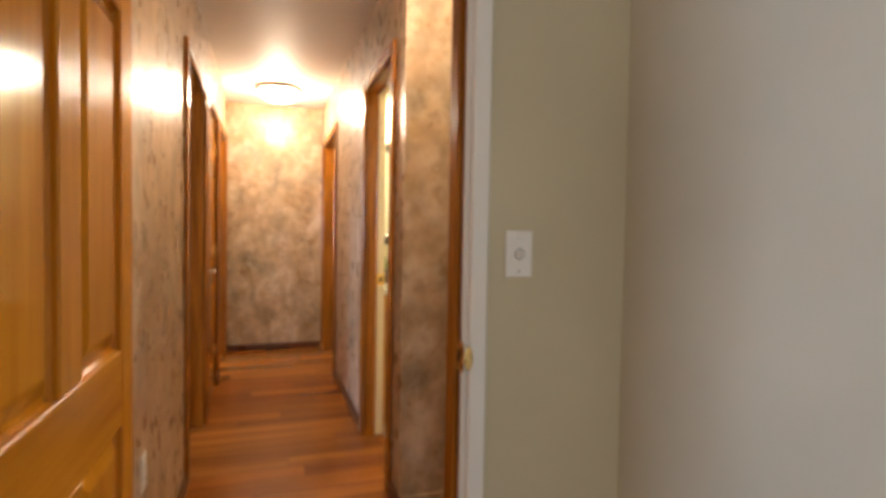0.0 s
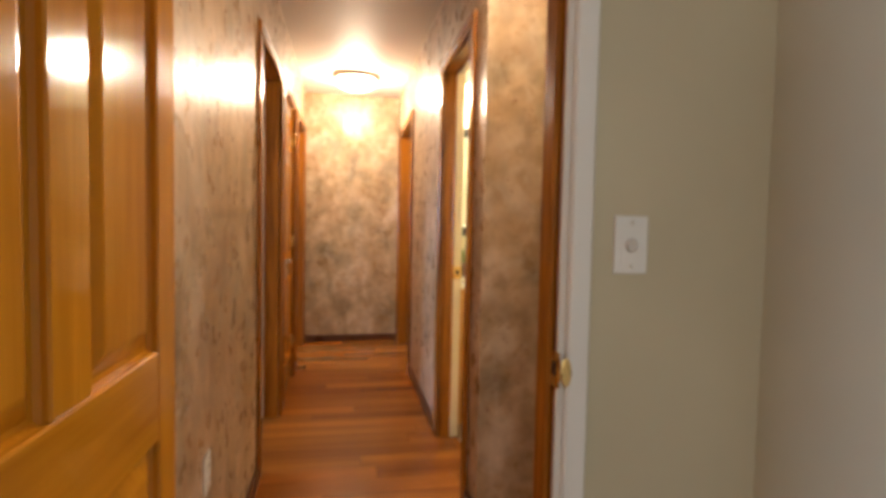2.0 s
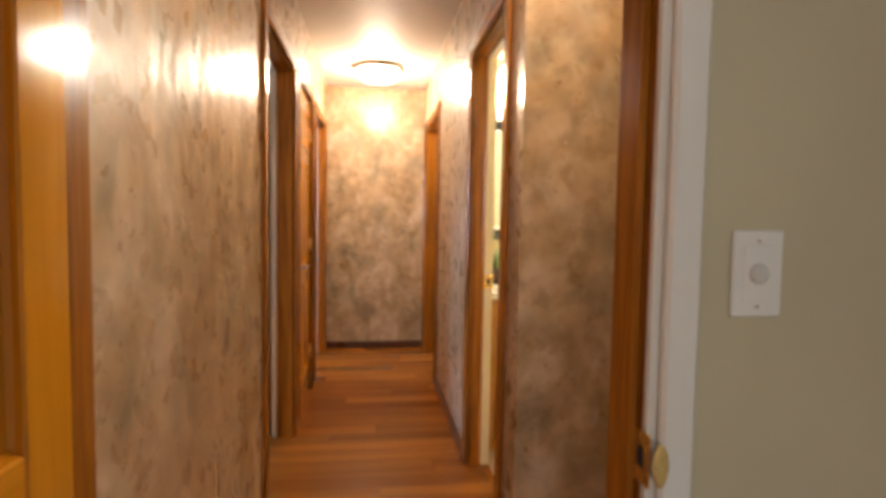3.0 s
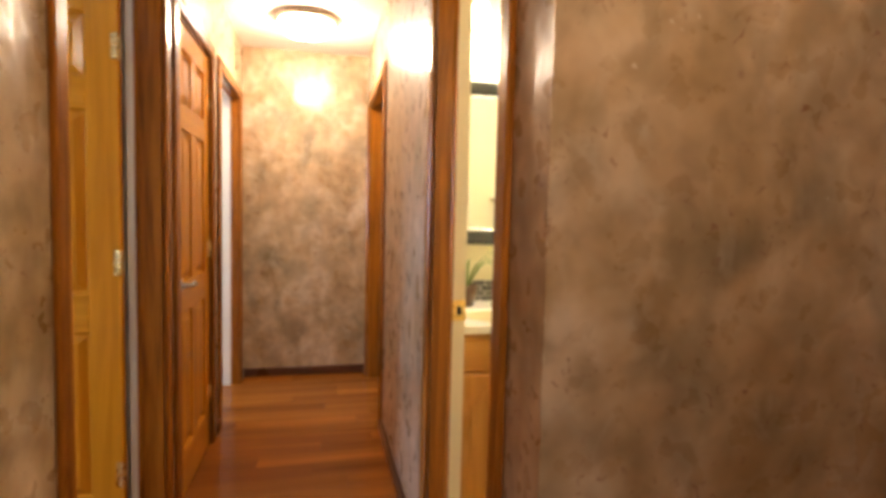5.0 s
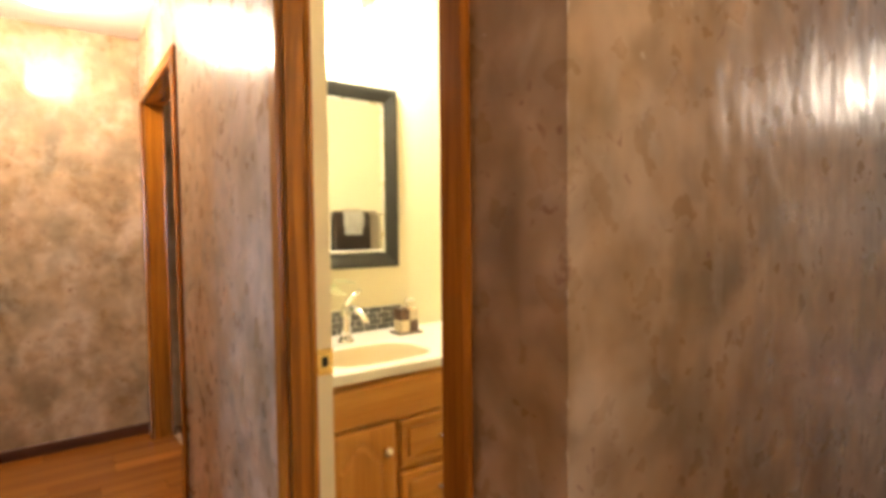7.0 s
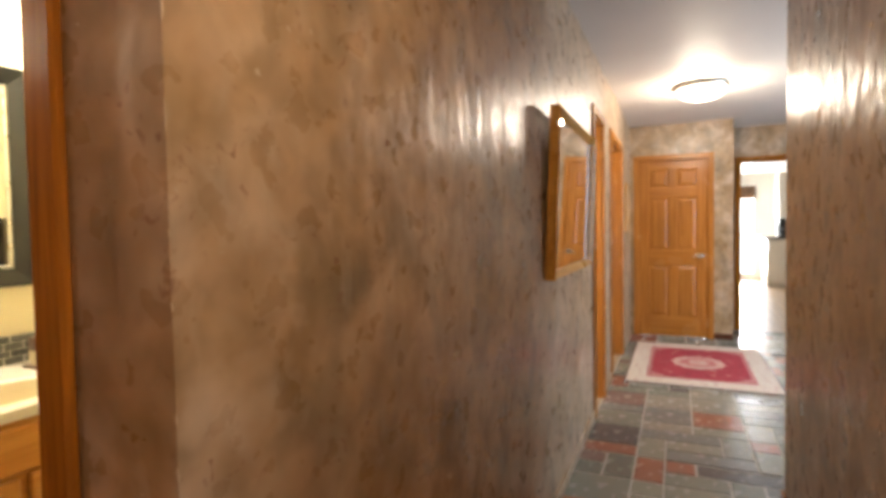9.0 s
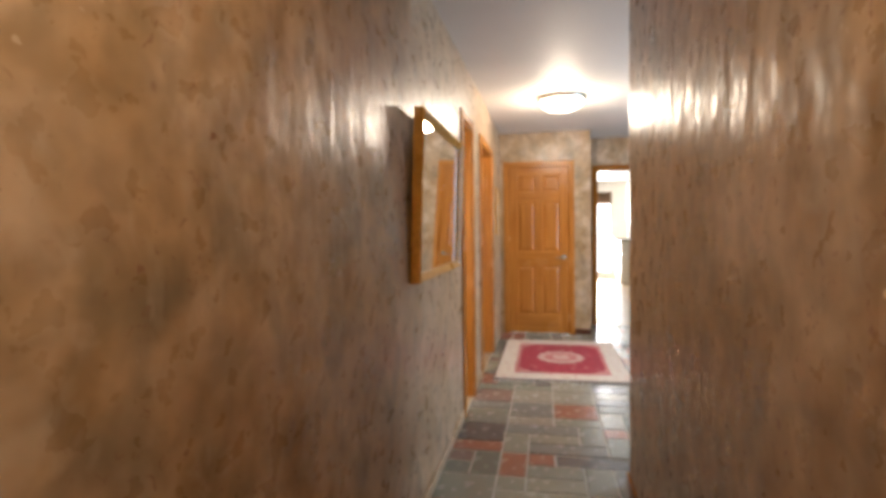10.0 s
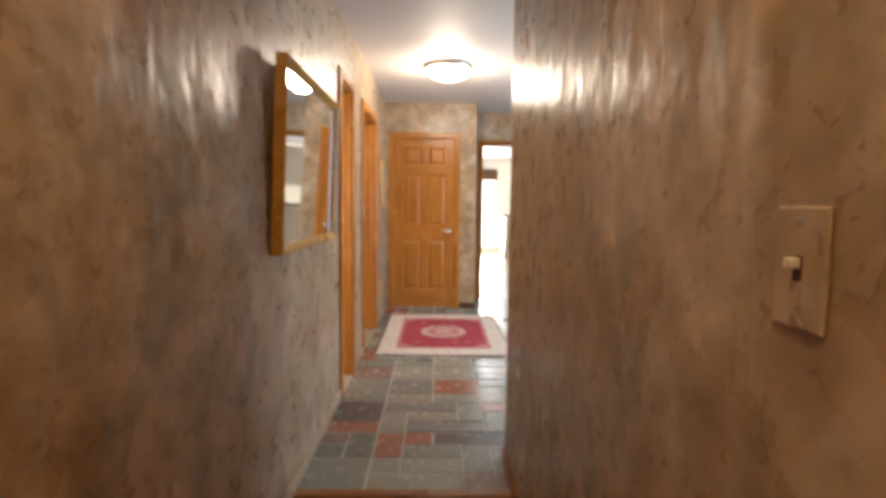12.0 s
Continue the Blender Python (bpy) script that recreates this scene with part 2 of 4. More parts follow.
def wall(name, along, p0, p1, a0, a1, openings=(), low=None, high=None, z1=None, label="", ends=None):
    """A wall with thickness p0..p1 across and a0..a1 along 'x' or 'y'; openings are (from, to, top[, bottom])."""
    z1 = z1 or ZC
    bm = bmesh.new()
    if all(len(o) == 3 for o in openings):
        line = [(a0, 0.0)]
        for o in sorted(openings):
            line += [(o[0], 0.0), (o[0], o[2]), (o[1], o[2]), (o[1], 0.0)]
        line += [(a1, 0.0), (a1, z1), (a0, z1)]
        rows = [[bm.verts.new((a, p, z) if along == "x" else (p, a, z)) for a, z in line] for p in (p0, p1)]
        bm.faces.new(rows[0])
        bm.faces.new(rows[1][::-1])
        for i in range(len(line)):
            j = (i + 1) % len(line)
            bm.faces.new((rows[0][j], rows[0][i], rows[1][i], rows[1][j]))
        bmesh.ops.recalc_face_normals(bm, faces=bm.faces)
    else:
        at = a0
        for o in sorted(openings):
            for s0, s1, b, t in ((at, o[0], 0.0, z1), (o[0], o[1], o[2], z1), (o[0], o[1], 0.0, o[3])):
                box(bm, *((s0, s1, p0, p1) if along == "x" else (p0, p1, s0, s1)), b, t)
            at = o[1]
        box(bm, *((at, a1, p0, p1) if along == "x" else (p0, p1, at, a1)), 0.0, z1)
    k = 1 if along == "x" else 0
    for f in bm.faces:
        f.normal_update()
        n = f.normal[k]
        f.material_index = 0 if n < -0.5 else 1 if n > 0.5 else 2
    ob = part(name, bm, [low, high, ends or low])
    return tagged(ob, label or "painted interior wall", "wall", kind="structure")


def slab(name, x0, x1, y0, y1, z0, z1, material, label, category):
    return tagged(part(name, boxes((x0, x1, y0, y1, z0, z1)), material), label, category, kind="structure")


# ---- structure ----
DH = 2.04                                                     # height of door openings
D1, D2, D3, D4, D5 = (5.975, 6.77), (6.94, 7.63), (7.87, 8.66), (7.70, 8.68), (5.655, 6.345)
wall("wall_hall_west", "y", XL - T, XL, YR, YE, [(*D1, DH), (*D2, DH), (*D3, DH)], M_WHITE, M_FAUX, label="sponged tan hall wall with a row of doorways", ends=M_FAUX)
wall("wall_hall_east", "y", XR, XR + T, YL, YE, [(*D5, DH), (*D4, DH)], M_FAUX, M_YELLOW, label="sponged tan hall wall with bathroom doorway", ends=M_FAUX)
wall("wall_hall_end", "x", YE, YE + T, -1.5, 4.615, [], M_FAUX, M_WHITE, label="sponged tan wall closing the hall")
BD = (1.80, 2.548)
wall("wall_bedroom_door", "x", YB, YR, -1.5, XS, [(*BD, DH)], M_GREY, M_FAUX, label="wall between grey bedroom and sponged hall", ends=M_FAUX)
A1, A2 = (5.90, 6.36), (6.91, 7.83)
wall("wall_gallery_north", "x", YL, YL + T, XR + T, XF, [(*A1, DH), (*A2, DH)], M_FAUX, M_YELLOW, label="long sponged wall with a gilt mirror", ends=M_FAUX)
FD = (4.60, 5.345)
wall("wall_foyer_door", "y", XF, XF + T, 4.36, YL + T, [(*FD, DH)], M_FAUX, M_WHITE, label="sponged wall around a six-panel door", ends=M_FAUX)
wall("wall_foyer_jog", "x", 4.36, 4.36 + T, XF + T, XK, [], M_FAUX, M_FAUX, label="short sponged return wall")
KD = (2.7, 4.25)
wall("wall_kitchen", "y", XK, XK + T, 1.6, 4.36 + T, [(*KD, 2.03)], M_FAUX, M_WHITE, label="sponged wall with an open kitchen doorway", ends=M_FAUX)
wall("wall_foyer_south", "x", 1.6 - T, 1.6, XS - T, XK + T, [(5.9, 7.9, 2.3, 0.1)], M_WHITE, M_FAUX, label="foyer wall with a tall window")
wall("wall_foyer_west", "y", XS - T, XS, 1.6, YB, [], M_WHITE, M_FAUX, label="foyer side wall")
wall("wall_bedroom_east", "y", XB, XB + T, 0.6, YB, [], M_GREY, M_GREY, label="grey bedroom side wall")
wall("wall_bedroom_south", "x", 0.6, 0.6 + T, -1.5, XB, [(0.4, 2.0, 2.1, 0.9)], M_WHITE, M_GREY, label="grey bedroom wall with a window")
# The first opening is made only for the bedroom's added west fill.
wall("wall_west", "y", -1.5 - T, -1.5, 0.6, YE + T, [(1.65, 2.95, 2.1, 0.9), (5.3, 6.5, 2.1, 0.9), (7.95, 8.7, 2.1, 0.9)], M_WHITE, M_GREY, label="outer wall with unseen window openings")
wall("wall_rooms", "x", 6.80, 6.80 + T, -1.5, XL - T, [], M_WHITE, M_WHITE, label="white partition between rooms")
wall("wall_closet", "x", 7.68, 7.68 + T, -1.5, XL - T, [], M_WHITE, M_WHITE, label="white partition beside closet")
wall("wall_bath_back", "x", YBATH, YBATH + T, XR + T, XBATH + T, [], M_YELLOW, M_WHITE, label="pale yellow bathroom wall behind vanity")
wall("wall_bath_side", "y", XBATH, XBATH + T, YL + T, YBATH, [], M_YELLOW, M_WHITE, label="pale yellow bathroom side wall")
wall("wall_east_room", "y", 4.5, 4.5 + T, YBATH + T, YE, [], M_WHITE, M_WHITE, label="white wall of the end room")
wall("wall_back_room", "x", 7.3, 7.3 + T, 5.2 - T, XF + 2 * T, [], M_CREAM, M_CREAM, label="cream wall behind side doorways")
wall("wall_back_room_end", "y", XF + T, XF + 2 * T, YL + T, 7.3, [], M_CREAM, M_CREAM, label="cream end wall")
# This unseen opening was added to hold the back room's fill lamp.
wall("wall_back_room_start", "y", 5.2 - T, 5.2, YL + T, 7.3, [(5.8, 7.0, 2.05, 0.75)], M_CREAM, M_CREAM, label="cream end wall")
wall("wall_kitchen_north", "x", 5.6, 5.6 + T, XK + T, XE, [], M_WHITE, M_WHITE, label="white kitchen wall")
wall("wall_kitchen_south", "x", 1.6 - T, 1.6, XK + T, XE, [], M_WHITE, M_WHITE, label="white kitchen wall")
wall("wall_kitchen_east", "y", XE, XE + T, 1.6 - T, 5.6 + T, [(3.26, 4.24, 2.0, 0.05)], M_WHITE, M_WHITE, label="white kitchen wall with glazed door")
slab("ceiling", -1.62, XE + 0.2, 0.5, 9.4, ZC, ZC + 0.12, M_CEIL, "matt off-white plaster ceiling", "ceiling")
slab("floor_base", -1.62, XT, 0.5, 9.4, -0.12, -0.012, M_GAP, "dark joints under the plank floor", "floor")
slab("floor_foyer_base", XT, XK, 0.5, YL + 0.008, -0.12, -0.0045, paint("grout", (0.46, 0.44, 0.38), 0.7), "pale grout bed under slate", "floor")

# ---- doorways ----


def doorway(name, m, width, mat_a, mat_b, label, casing_a=True, casing_b=True, depth=T, split=0.055, cw=0.06, mats=None):
    """Jambs, stops and casings of an opening. Local x runs along the wall, local y from side a to side b."""
    matx_a, matx_b = mats or (mat_a, mat_b)
    h, j = DH, 0.018
    ob = thing(name, label, "door frame", m, kind="structure")
    for x0, x1 in ((0.0, j), (width - j, width)):
        part("jamb", boxes((x0, x1, 0.002, split, 0.0, h - j)), mat_a, ob)
        part("jamb", boxes((x0, x1, split, depth - 0.002, 0.0, h - j)), mat_b, ob)
    part("head_jamb", boxes((0, width, 0.002, split, h - j, h)), matx_a, ob)
    part("head_jamb", boxes((0, width, split, depth - 0.002, h - j, h)), matx_b, ob)
    st = (max(split, 0.04) - 0.014, max(split, 0.04) + 0.016)
    for x0, x1 in ((j, j + 0.012), (width - j - 0.012, width - j)):
        part("stop", boxes((x0, x1, st[0], st[1] - 0.018, 0.0, h - j - 0.012), bevel=0.003), mat_a if split > 0.03 else mat_b, ob)
    part("stop", boxes((j, width - j, st[0], st[1] - 0.018, h - j - 0.012, h - j), bevel=0.003), matx_a if split > 0.03 else matx_b, ob)
    for use, mat, matx, y0, y1, yb in ((casing_a, mat_a, matx_a, -0.017, 0.0, -0.023), (casing_b, mat_b, matx_b, depth, depth + 0.017, depth + 0.006)):
        if use:
            e = 0.008
            for x0, x1, o0, o1 in ((e - cw, e, e - cw, e - cw + 0.018), (width - e, width - e + cw, width - e + cw - 0.018, width - e + cw)):
                bm = boxes((x0, x1, y0, y1, 0.0, h - e + 0.001), bevel=0.005)
                part("casing", bm, mat, ob)
            bm = boxes((e - cw, width - e + cw, y0, y1, h - e, h - e + cw), bevel=0.005)
            part("head_casing", bm, matx, ob)
    return ob


def west(y0):
    return pose(XL, y0, 0, 0, 0, 90)


def east(y1):
    return pose(XR, y1, 0, 0, 0, -90)


TW = (M_TRIMX, M_WHITE)
doorway("doorway_side_room", west(D1[0]), D1[1] - D1[0], M_TRIM, M_WHITE, "dark stained wood frame of side room", mats=TW, casing_b=False, split=0.088)
doorway("doorway_closet", west(D2[0]), D2[1] - D2[0], M_TRIM, M_WHITE, "dark stained wood frame of closet", mats=TW, casing_b=False, split=0.05)
doorway("doorway_end_room", west(D3[0]), D3[1] - D3[0], M_TRIM, M_WHITE, "dark stained wood frame of end room", mats=TW, casing_b=False)
doorway("doorway_east_room", east(D4[1]), D4[1] - D4[0], M_TRIM, M_WHITE, "dark stained wood frame of opposite end room", mats=TW, casing_b=False, split=T - 0.006)
bath_frame = doorway("doorway_bathroom", east(D5[1]), D5[1] - D5[0], M_TRIM, M_CREAM, "stained wood frame with cream inner jamb", mats=(M_TRIMX, M_CREAM), casing_b=False, split=0.07)
bed_frame = doorway("doorway_bedroom", pose(BD[0], YB, 0), BD[1] - BD[0], M_WHITE, M_TRIM, "white bedroom casing with stained wood jamb", mats=(M_WHITE, M_TRIMX), split=0.012, cw=0.046)
doorway("doorway_study", pose(A1[0], YL, 0), A1[1] - A1[0], M_OAK_DIM, M_OAK_DIM, "honey oak frame of an open doorway, colour darkened for shade", mats=(M_OAKX_DIM, M_OAKX_DIM), casing_b=False)
doorway("doorway_stair", pose(A2[0], YL, 0), A2[1] - A2[0], M_OAK_DIM, M_OAK_DIM, "honey oak frame of an open doorway, colour darkened for shade", mats=(M_OAKX_DIM, M_OAKX_DIM), casing_b=False)
doorway("doorway_foyer_closet", pose(XF, FD[1], 0, 0, 0, -90), FD[1] - FD[0], M_OAK_DIM, M_OAK_DIM, "honey oak frame of closed door, colour darkened for shade", mats=(M_OAKX_DIM, M_OAKX_DIM), casing_b=False, cw=0.058)
doorway("doorway_kitchen", pose(XK, KD[1], 0, 0, 0, -90), KD[1] - KD[0], M_TRIM, M_TRIM, "dark wood frame of kitchen opening", mats=(M_TRIMX, M_TRIMX), casing_b=False, cw=0.05)


def strike_plate(parent, x, y, z, flip):
    """A brass strike plate on a jamb, with a dark pad for its shaded bolt hole."""
    s = -1 if flip else 1
    bm = bmesh.new()
    x0, x1 = sorted((x, x + s * 0.0025))
    box(bm, x0, x1, y - 0.022, y + 0.022, z - 0.035, z + 0.035, 0.0008)
    p = part("strike_plate", bm, M_BRASS, parent, "brass strike plate")
    x0, x1 = sorted((x + s * 0.0022, x + s * 0.0032))
    part("bolt_hole", boxes((x0, x1, y - 0.008, y + 0.008, z - 0.013, z + 0.013)), M_DARK, p, "dark pad painted as shade of bolt hole")
    return p


# The bathroom strike sits on the far jamb, the bedroom strike on the latch jamb with its lip over the casing.
strike_plate(bath_frame, 0.018, 0.092, 0.93, False)
bw = BD[1] - BD[0]
sp = strike_plate(bed_frame, bw - 0.018, 0.012, 0.935, True)
bm = lathe(bmesh.new(), [(0.028, 0.0), (0.028, 0.002), (0.022, 0.003)], 24, pose(bw - 0.010, -0.019, 0.935, 90, 0, 0) @ Matrix.Diagonal((0.38, 1, 1, 1)))
part("lip", bm, M_BRASS, sp, "rounded brass lip")

# ---- doors ----


def door_panel(w, h, t):
    """A raised field panel, both faces, centred on y = 0, from the corner (0, 0)."""
    bm = bmesh.new()
    for side in (-1, 1):
        loops = []
        for inset, d in ((-0.004, t * 0.5 - 0.004), (0.004, t * 0.5 - 0.015), (0.011, t * 0.5 - 0.016), (0.036, t * 0.5 - 0.004), (0.041, t * 0.5 - 0.003)):
            loops.append([bm.verts.new((x, side * d, z)) for x, z in ((inset, inset), (w - inset, inset), (w - inset, h - inset), (inset, h - inset))])
        for a, b in zip(loops, loops[1:]):
            for i in range(4):
                j = (i + 1) % 4
                f = (a[i], a[j], b[j], b[i])
                bm.faces.new(f if side < 0 else f[::-1])
        bm.faces.new(loops[-1] if side < 0 else loops[-1][::-1])
    return bm


def lever(parent, x, z, y, side, toward):
    """A lever handle on a round rose; side is the face, toward the way the lever points."""
    bm = lathe(bmesh.new(), [(0.027, 0), (0.027, 0.004), (0.022, 0.009), (0.011, 0.012), (0.010, 0.045)], 24, pose(x, y, z, 90 if side < 0 else -90, 0, 0))
    hd = part("handle", bm, M_NICKEL, parent, "satin metal lever handle", True)
    d = side * 0.045
    tube_pts = [(x, y + d, z), (x + toward * 0.03, y + d * 1.05, z + 0.004), (x + toward * 0.07, y + d * 1.05, z - 0.002), (x + toward * 0.105, y + d * 0.95, z - 0.006)]
    part("lever", tube(bmesh.new(), tube_pts, [0.009, 0.010, 0.008, 0.005], 12), M_NICKEL, hd, "", True)
    return hd


def six_panel_door(name, m, w, label, handle_x=None, hinge_x=None, sides=(-1, 1), hinge_side=-1, h=2.015, t=0.035, mats=None, rails=((0.008, 0.20), (0.80, 0.94), (1.58, 1.69), (1.91, 2.015)), st=0.105, mu=0.095):
    """A six-panel wooden door. Local x along its width, local y across (centre 0)."""
    mv, mh = mats or (M_OAK, M_OAKX)
    ob = thing(name, label, "door", m, kind="structure")
    pw = (w - 2 * st - mu) / 2
    z_rails = rails
    for x0 in (0.0, w - st):
        part("stile", boxes((x0, x0 + st, -t / 2, t / 2, 0.008, h), bevel=0.003), mv, ob)
    for z0, z1 in z_rails:
        part("rail", boxes((st, w - st, -t / 2 + 0.0004, t / 2 - 0.0004, z0, z1), bevel=0.003), mh, ob)
    for (_, z0), (z1, _) in zip(z_rails, z_rails[1:]):
        part("mullion", boxes((st + pw, st + pw + mu, -t / 2 + 0.0004, t / 2 - 0.0004, z0, z1), bevel=0.003), mv, ob)
        for x0 in (st, st + pw + mu):
            part("panel", door_panel(pw, z1 - z0, t), mv, ob, m=pose(x0, 0, z0))
    if handle_x is not None:
        way = 1 if handle_x < w / 2 else -1
        for s in sides:
            lever(ob, handle_x, 0.93, s * t / 2, s, way)
    if hinge_x is not None:
        for z in (0.28, 1.05, 1.80):
            bm = tube(bmesh.new(), [(hinge_x, hinge_side * (t / 2 + 0.005), z - 0.045), (hinge_x, hinge_side * (t / 2 + 0.005), z + 0.045)], 0.006, 10)
            s = 1 if hinge_x < w / 2 else -1
            x0, x1 = sorted((hinge_x - s * 0.012, hinge_x + s * 0.02))
            box(bm, x0, x1, hinge_side * (t / 2) - 0.0015, hinge_side * (t / 2) + 0.0015, z - 0.044, z + 0.044)
            part("hinge", bm, M_BRASS, ob, "brass butt hinge")
    return ob


# The bedroom door stands open at a right angle, the side room's door too; the closet and foyer doors are shut.
six_panel_door("door_bedroom", pose(1.835, YB - 0.003, 0, 0, 0, -90.3), 0.67, "open honey oak six-panel door, varnished", 0.61, None, (1,), rails=((0.008, 0.23), (0.87, 1.008), (1.60, 1.70), (1.92, 2.015)), st=0.08, mu=0.085)
six_panel_door("door_side_room", pose(XL - T - 0.012, D1[1] - 0.028, 0, 0, 0, 180), 0.74, "open honey oak door folded into the room", 0.68, 0.004, hinge_side=1)
six_panel_door("door_study", pose(A1[1] - 0.02, YL + T + 0.01, 0, 0, 0, 90), 0.42, "open honey oak door seen through doorway", 0.35, None, (-1, 1))
six_panel_door("door_closet", pose(XL - 0.022, D2[0] + 0.021, 0, 0, 0, 90), D2[1] - D2[0] - 0.042, "shut honey oak closet door with lever", 0.06, D2[1] - D2[0] - 0.046, (-1,), -1)
six_panel_door("door_foyer", pose(XF + 0.022, FD[1] - 0.021, 0, 0, 0, -90), FD[1] - FD[0] - 0.042, "shut honey oak six-panel door with lever, colour darkened for shade", FD[1] - FD[0] - 0.10, None, (-1,), t=0.044, mats=(M_OAK_DIM, M_OAKX_DIM), rails=((0.008, 0.23), (0.82, 1.0), (1.60, 1.72), (1.93, 2.015)), st=0.1, mu=0.09)

# ---- baseboards ----


def baseboard(x0, x1, y0, y1, name="baseboard", material=None, label="dark stained wooden baseboard"):
    bm = boxes((x0, x1, y0, y1, 0.0, 0.066), bevel=0.004)
    return tagged(part(name, bm, material or M_BASE), label, "baseboard", kind="structure")


b = 0.013
for y0, y1 in ((YR, D1[0] - 0.055), (D1[1] + 0.055, D2[0] - 0.055), (D2[1] + 0.055, D3[0] - 0.055), (D3[1] + 0.055, YE - b)):
    if y1 - y0 > 0.01:
        baseboard(XL, XL + b, y0, y1)
for y0, y1 in ((YL - b, D5[0] - 0.055), (D5[1] + 0.055, D4[0] - 0.055), (D4[1] + 0.055, YE - b)):
    baseboard(XR - b, XR, y0, y1)
baseboard(XL, XR, YE - b, YE)
for x0, x1 in ((XR, A1[0] - 0.055), (A1[1] + 0.055, A2[0] - 0.055), (A2[1] + 0.055, XF)):
    baseboard(x0, x1, YL - b, YL, material=M_FAUX, label="baseboard sponge-painted like the wall above")
baseboard(BD[1] + 0.055, XS + b, YR, YR + b, material=M_TRIMX)
baseboard(XS, XS + b, YB, YR)
baseboard(XF - b, XF, 4.36, FD[0] - 0.04)
baseboard(XB - b, XB, 0.72, YB, material=M_WHITE, label="white painted baseboard")
baseboard(BD[1] + 0.055, XB - b, YB - b, YB, material=M_WHITE, label="white painted baseboard")

rc = random.Random(8)
bm = bmesh.new()
z = 0.12
while z < 2.3:
    hgt = rc.uniform(0.008, 0.05)
    if rc.random() < 0.45:
        d, e = rc.uniform(0.0005, 0.003), rc.uniform(0.0005, 0.003)
        vs = [bm.verts.new(p) for p in ((XR - 0.0012, YL - 0.0012, z), (XR + d, YL - 0.0012, z + hgt * 0.3), (XR - 0.0012, YL - 0.0012, z + hgt), (XR - 0.0012, YL + e, z + hgt * 0.6))]
        bm.faces.new((vs[0], vs[1], vs[2]))
        bm.faces.new((vs[0], vs[2], vs[3]))
    z += hgt + rc.uniform(0.004, 0.05)
tagged(part("corner_bead", bm, plain("bare_plaster", (0.58, 0.47, 0.34), 0.7)), "worn pale chips along plastered wall corner", "trim", kind="structure")

# ---- lamps ----


def dome_lamp(x, y, label, strength, colour, r=0.17):
    """A flush ceiling lamp: metal pan, frosted bowl and finial."""
    ob = thing("ceiling_lamp", label, "ceiling lamp", pose(x, y, ZC), group="flush ceiling lamps")
    part("pan", lathe(bmesh.new(), [(r + 0.012, -0.001), (r + 0.015, -0.012), (r + 0.008, -0.035), (r - 0.01, -0.038)], 40), M_NICKEL, ob, "metal rim", True)
    prof = [(r, -0.036)] + [(r * math.cos(a), -0.036 - 0.085 * math.sin(a)) for a in [radians(d) for d in (12, 25, 38, 50, 62, 74, 84)]]
    bowl = part("bowl", lathe(bmesh.new(), prof, 40), glow("lamp_glass", colour, strength), ob, "glowing frosted glass bowl", True)
    bowl.visible_shadow = False
    part("finial", lathe(bmesh.new(), [(0.004, -0.118), (0.012, -0.122), (0.014, -0.128), (0.009, -0.134), (0.004, -0.142)], 16), M_BASE, ob, "dark finial", True)
    return ob


dome_lamp(*LAMP1, "lit flush ceiling lamp with frosted bowl", 30, (1.0, 0.86, 0.66))
dome_lamp(*LAMP3, "lit flush ceiling lamp where the halls meet", 9, (1.0, 0.82, 0.58))
dome_lamp(*LAMP2, "lit flush ceiling lamp in the foyer", 9, (1.0, 0.90, 0.74), 0.19)

# ---- switches and outlets ----


def plate(name, m, label, material, kind_, w=0.070, h=0.112):
    """A cover plate on a wall; local -y faces the room."""
    ob = thing(name, label, "wall plate", m)
    bm = boxes((-w / 2, w / 2, -0.006, 0.0, -h / 2, h / 2), bevel=0.0025)
    part("cover", bm, material, ob)
    for z in (-h / 2 + 0.014, h / 2 - 0.014):
        part("screw", lathe(bmesh.new(), [(0.0035, 0), (0.003, 0.0012)], 12, pose(0, -0.006, z, 90, 0, 0)), M_NICKEL, ob)
    if kind_ == "rocker":
        part("rocker_frame", boxes((-0.021, 0.021, -0.0075, -0.0055, -0.037, 0.037), bevel=0.0008), M_WHITE, ob)
        part("rocker", lathe(bmesh.new(), [(0.014, 0), (0.013, 0.003), (0.010, 0.006), (0.007, 0.0065)], 24, pose(0, -0.007, 0, 90, 0, 0)), plain("dial_grey", (0.54, 0.51, 0.45), 0.4), ob, "grey dimmer dial", True)
    elif kind_ == "toggle":
        part("slot", boxes((-0.006, 0.006, -0.0068, -0.0055, -0.012, 0.012)), M_BASE, ob)
        part("toggle", boxes((-0.004, 0.004, -0.019, -0.006, 0.000, 0.010), bevel=0.0015), M_CREAM, ob, "cream toggle")
    else:
        for z in (-0.02, 0.02):
            o = part("socket", lathe(bmesh.new(), [(0.0165, 0), (0.016, 0.002)], 24, pose(0, -0.006, z, 90, 0, 0)), M_WHITE, ob)
            for x in (-0.006, 0.006):
                # Dark slips paint the shade of the socket slots.
                part("slot", boxes((x - 0.001, x + 0.001, -0.0086, -0.0075, z - 0.003, z + 0.006)), M_DARK, o)
    return ob


plate("dimmer_switch", pose(2.669, YB, 1.176), "ivory wall plate with round dimmer dial", M_WHITE, "rocker")
plate("light_switch", pose(3.000, YR, 1.198, 0, 0, 180), "switch plate sponge-painted like its wall, cream toggle", M_FAUX, "toggle", 0.072, 0.117)
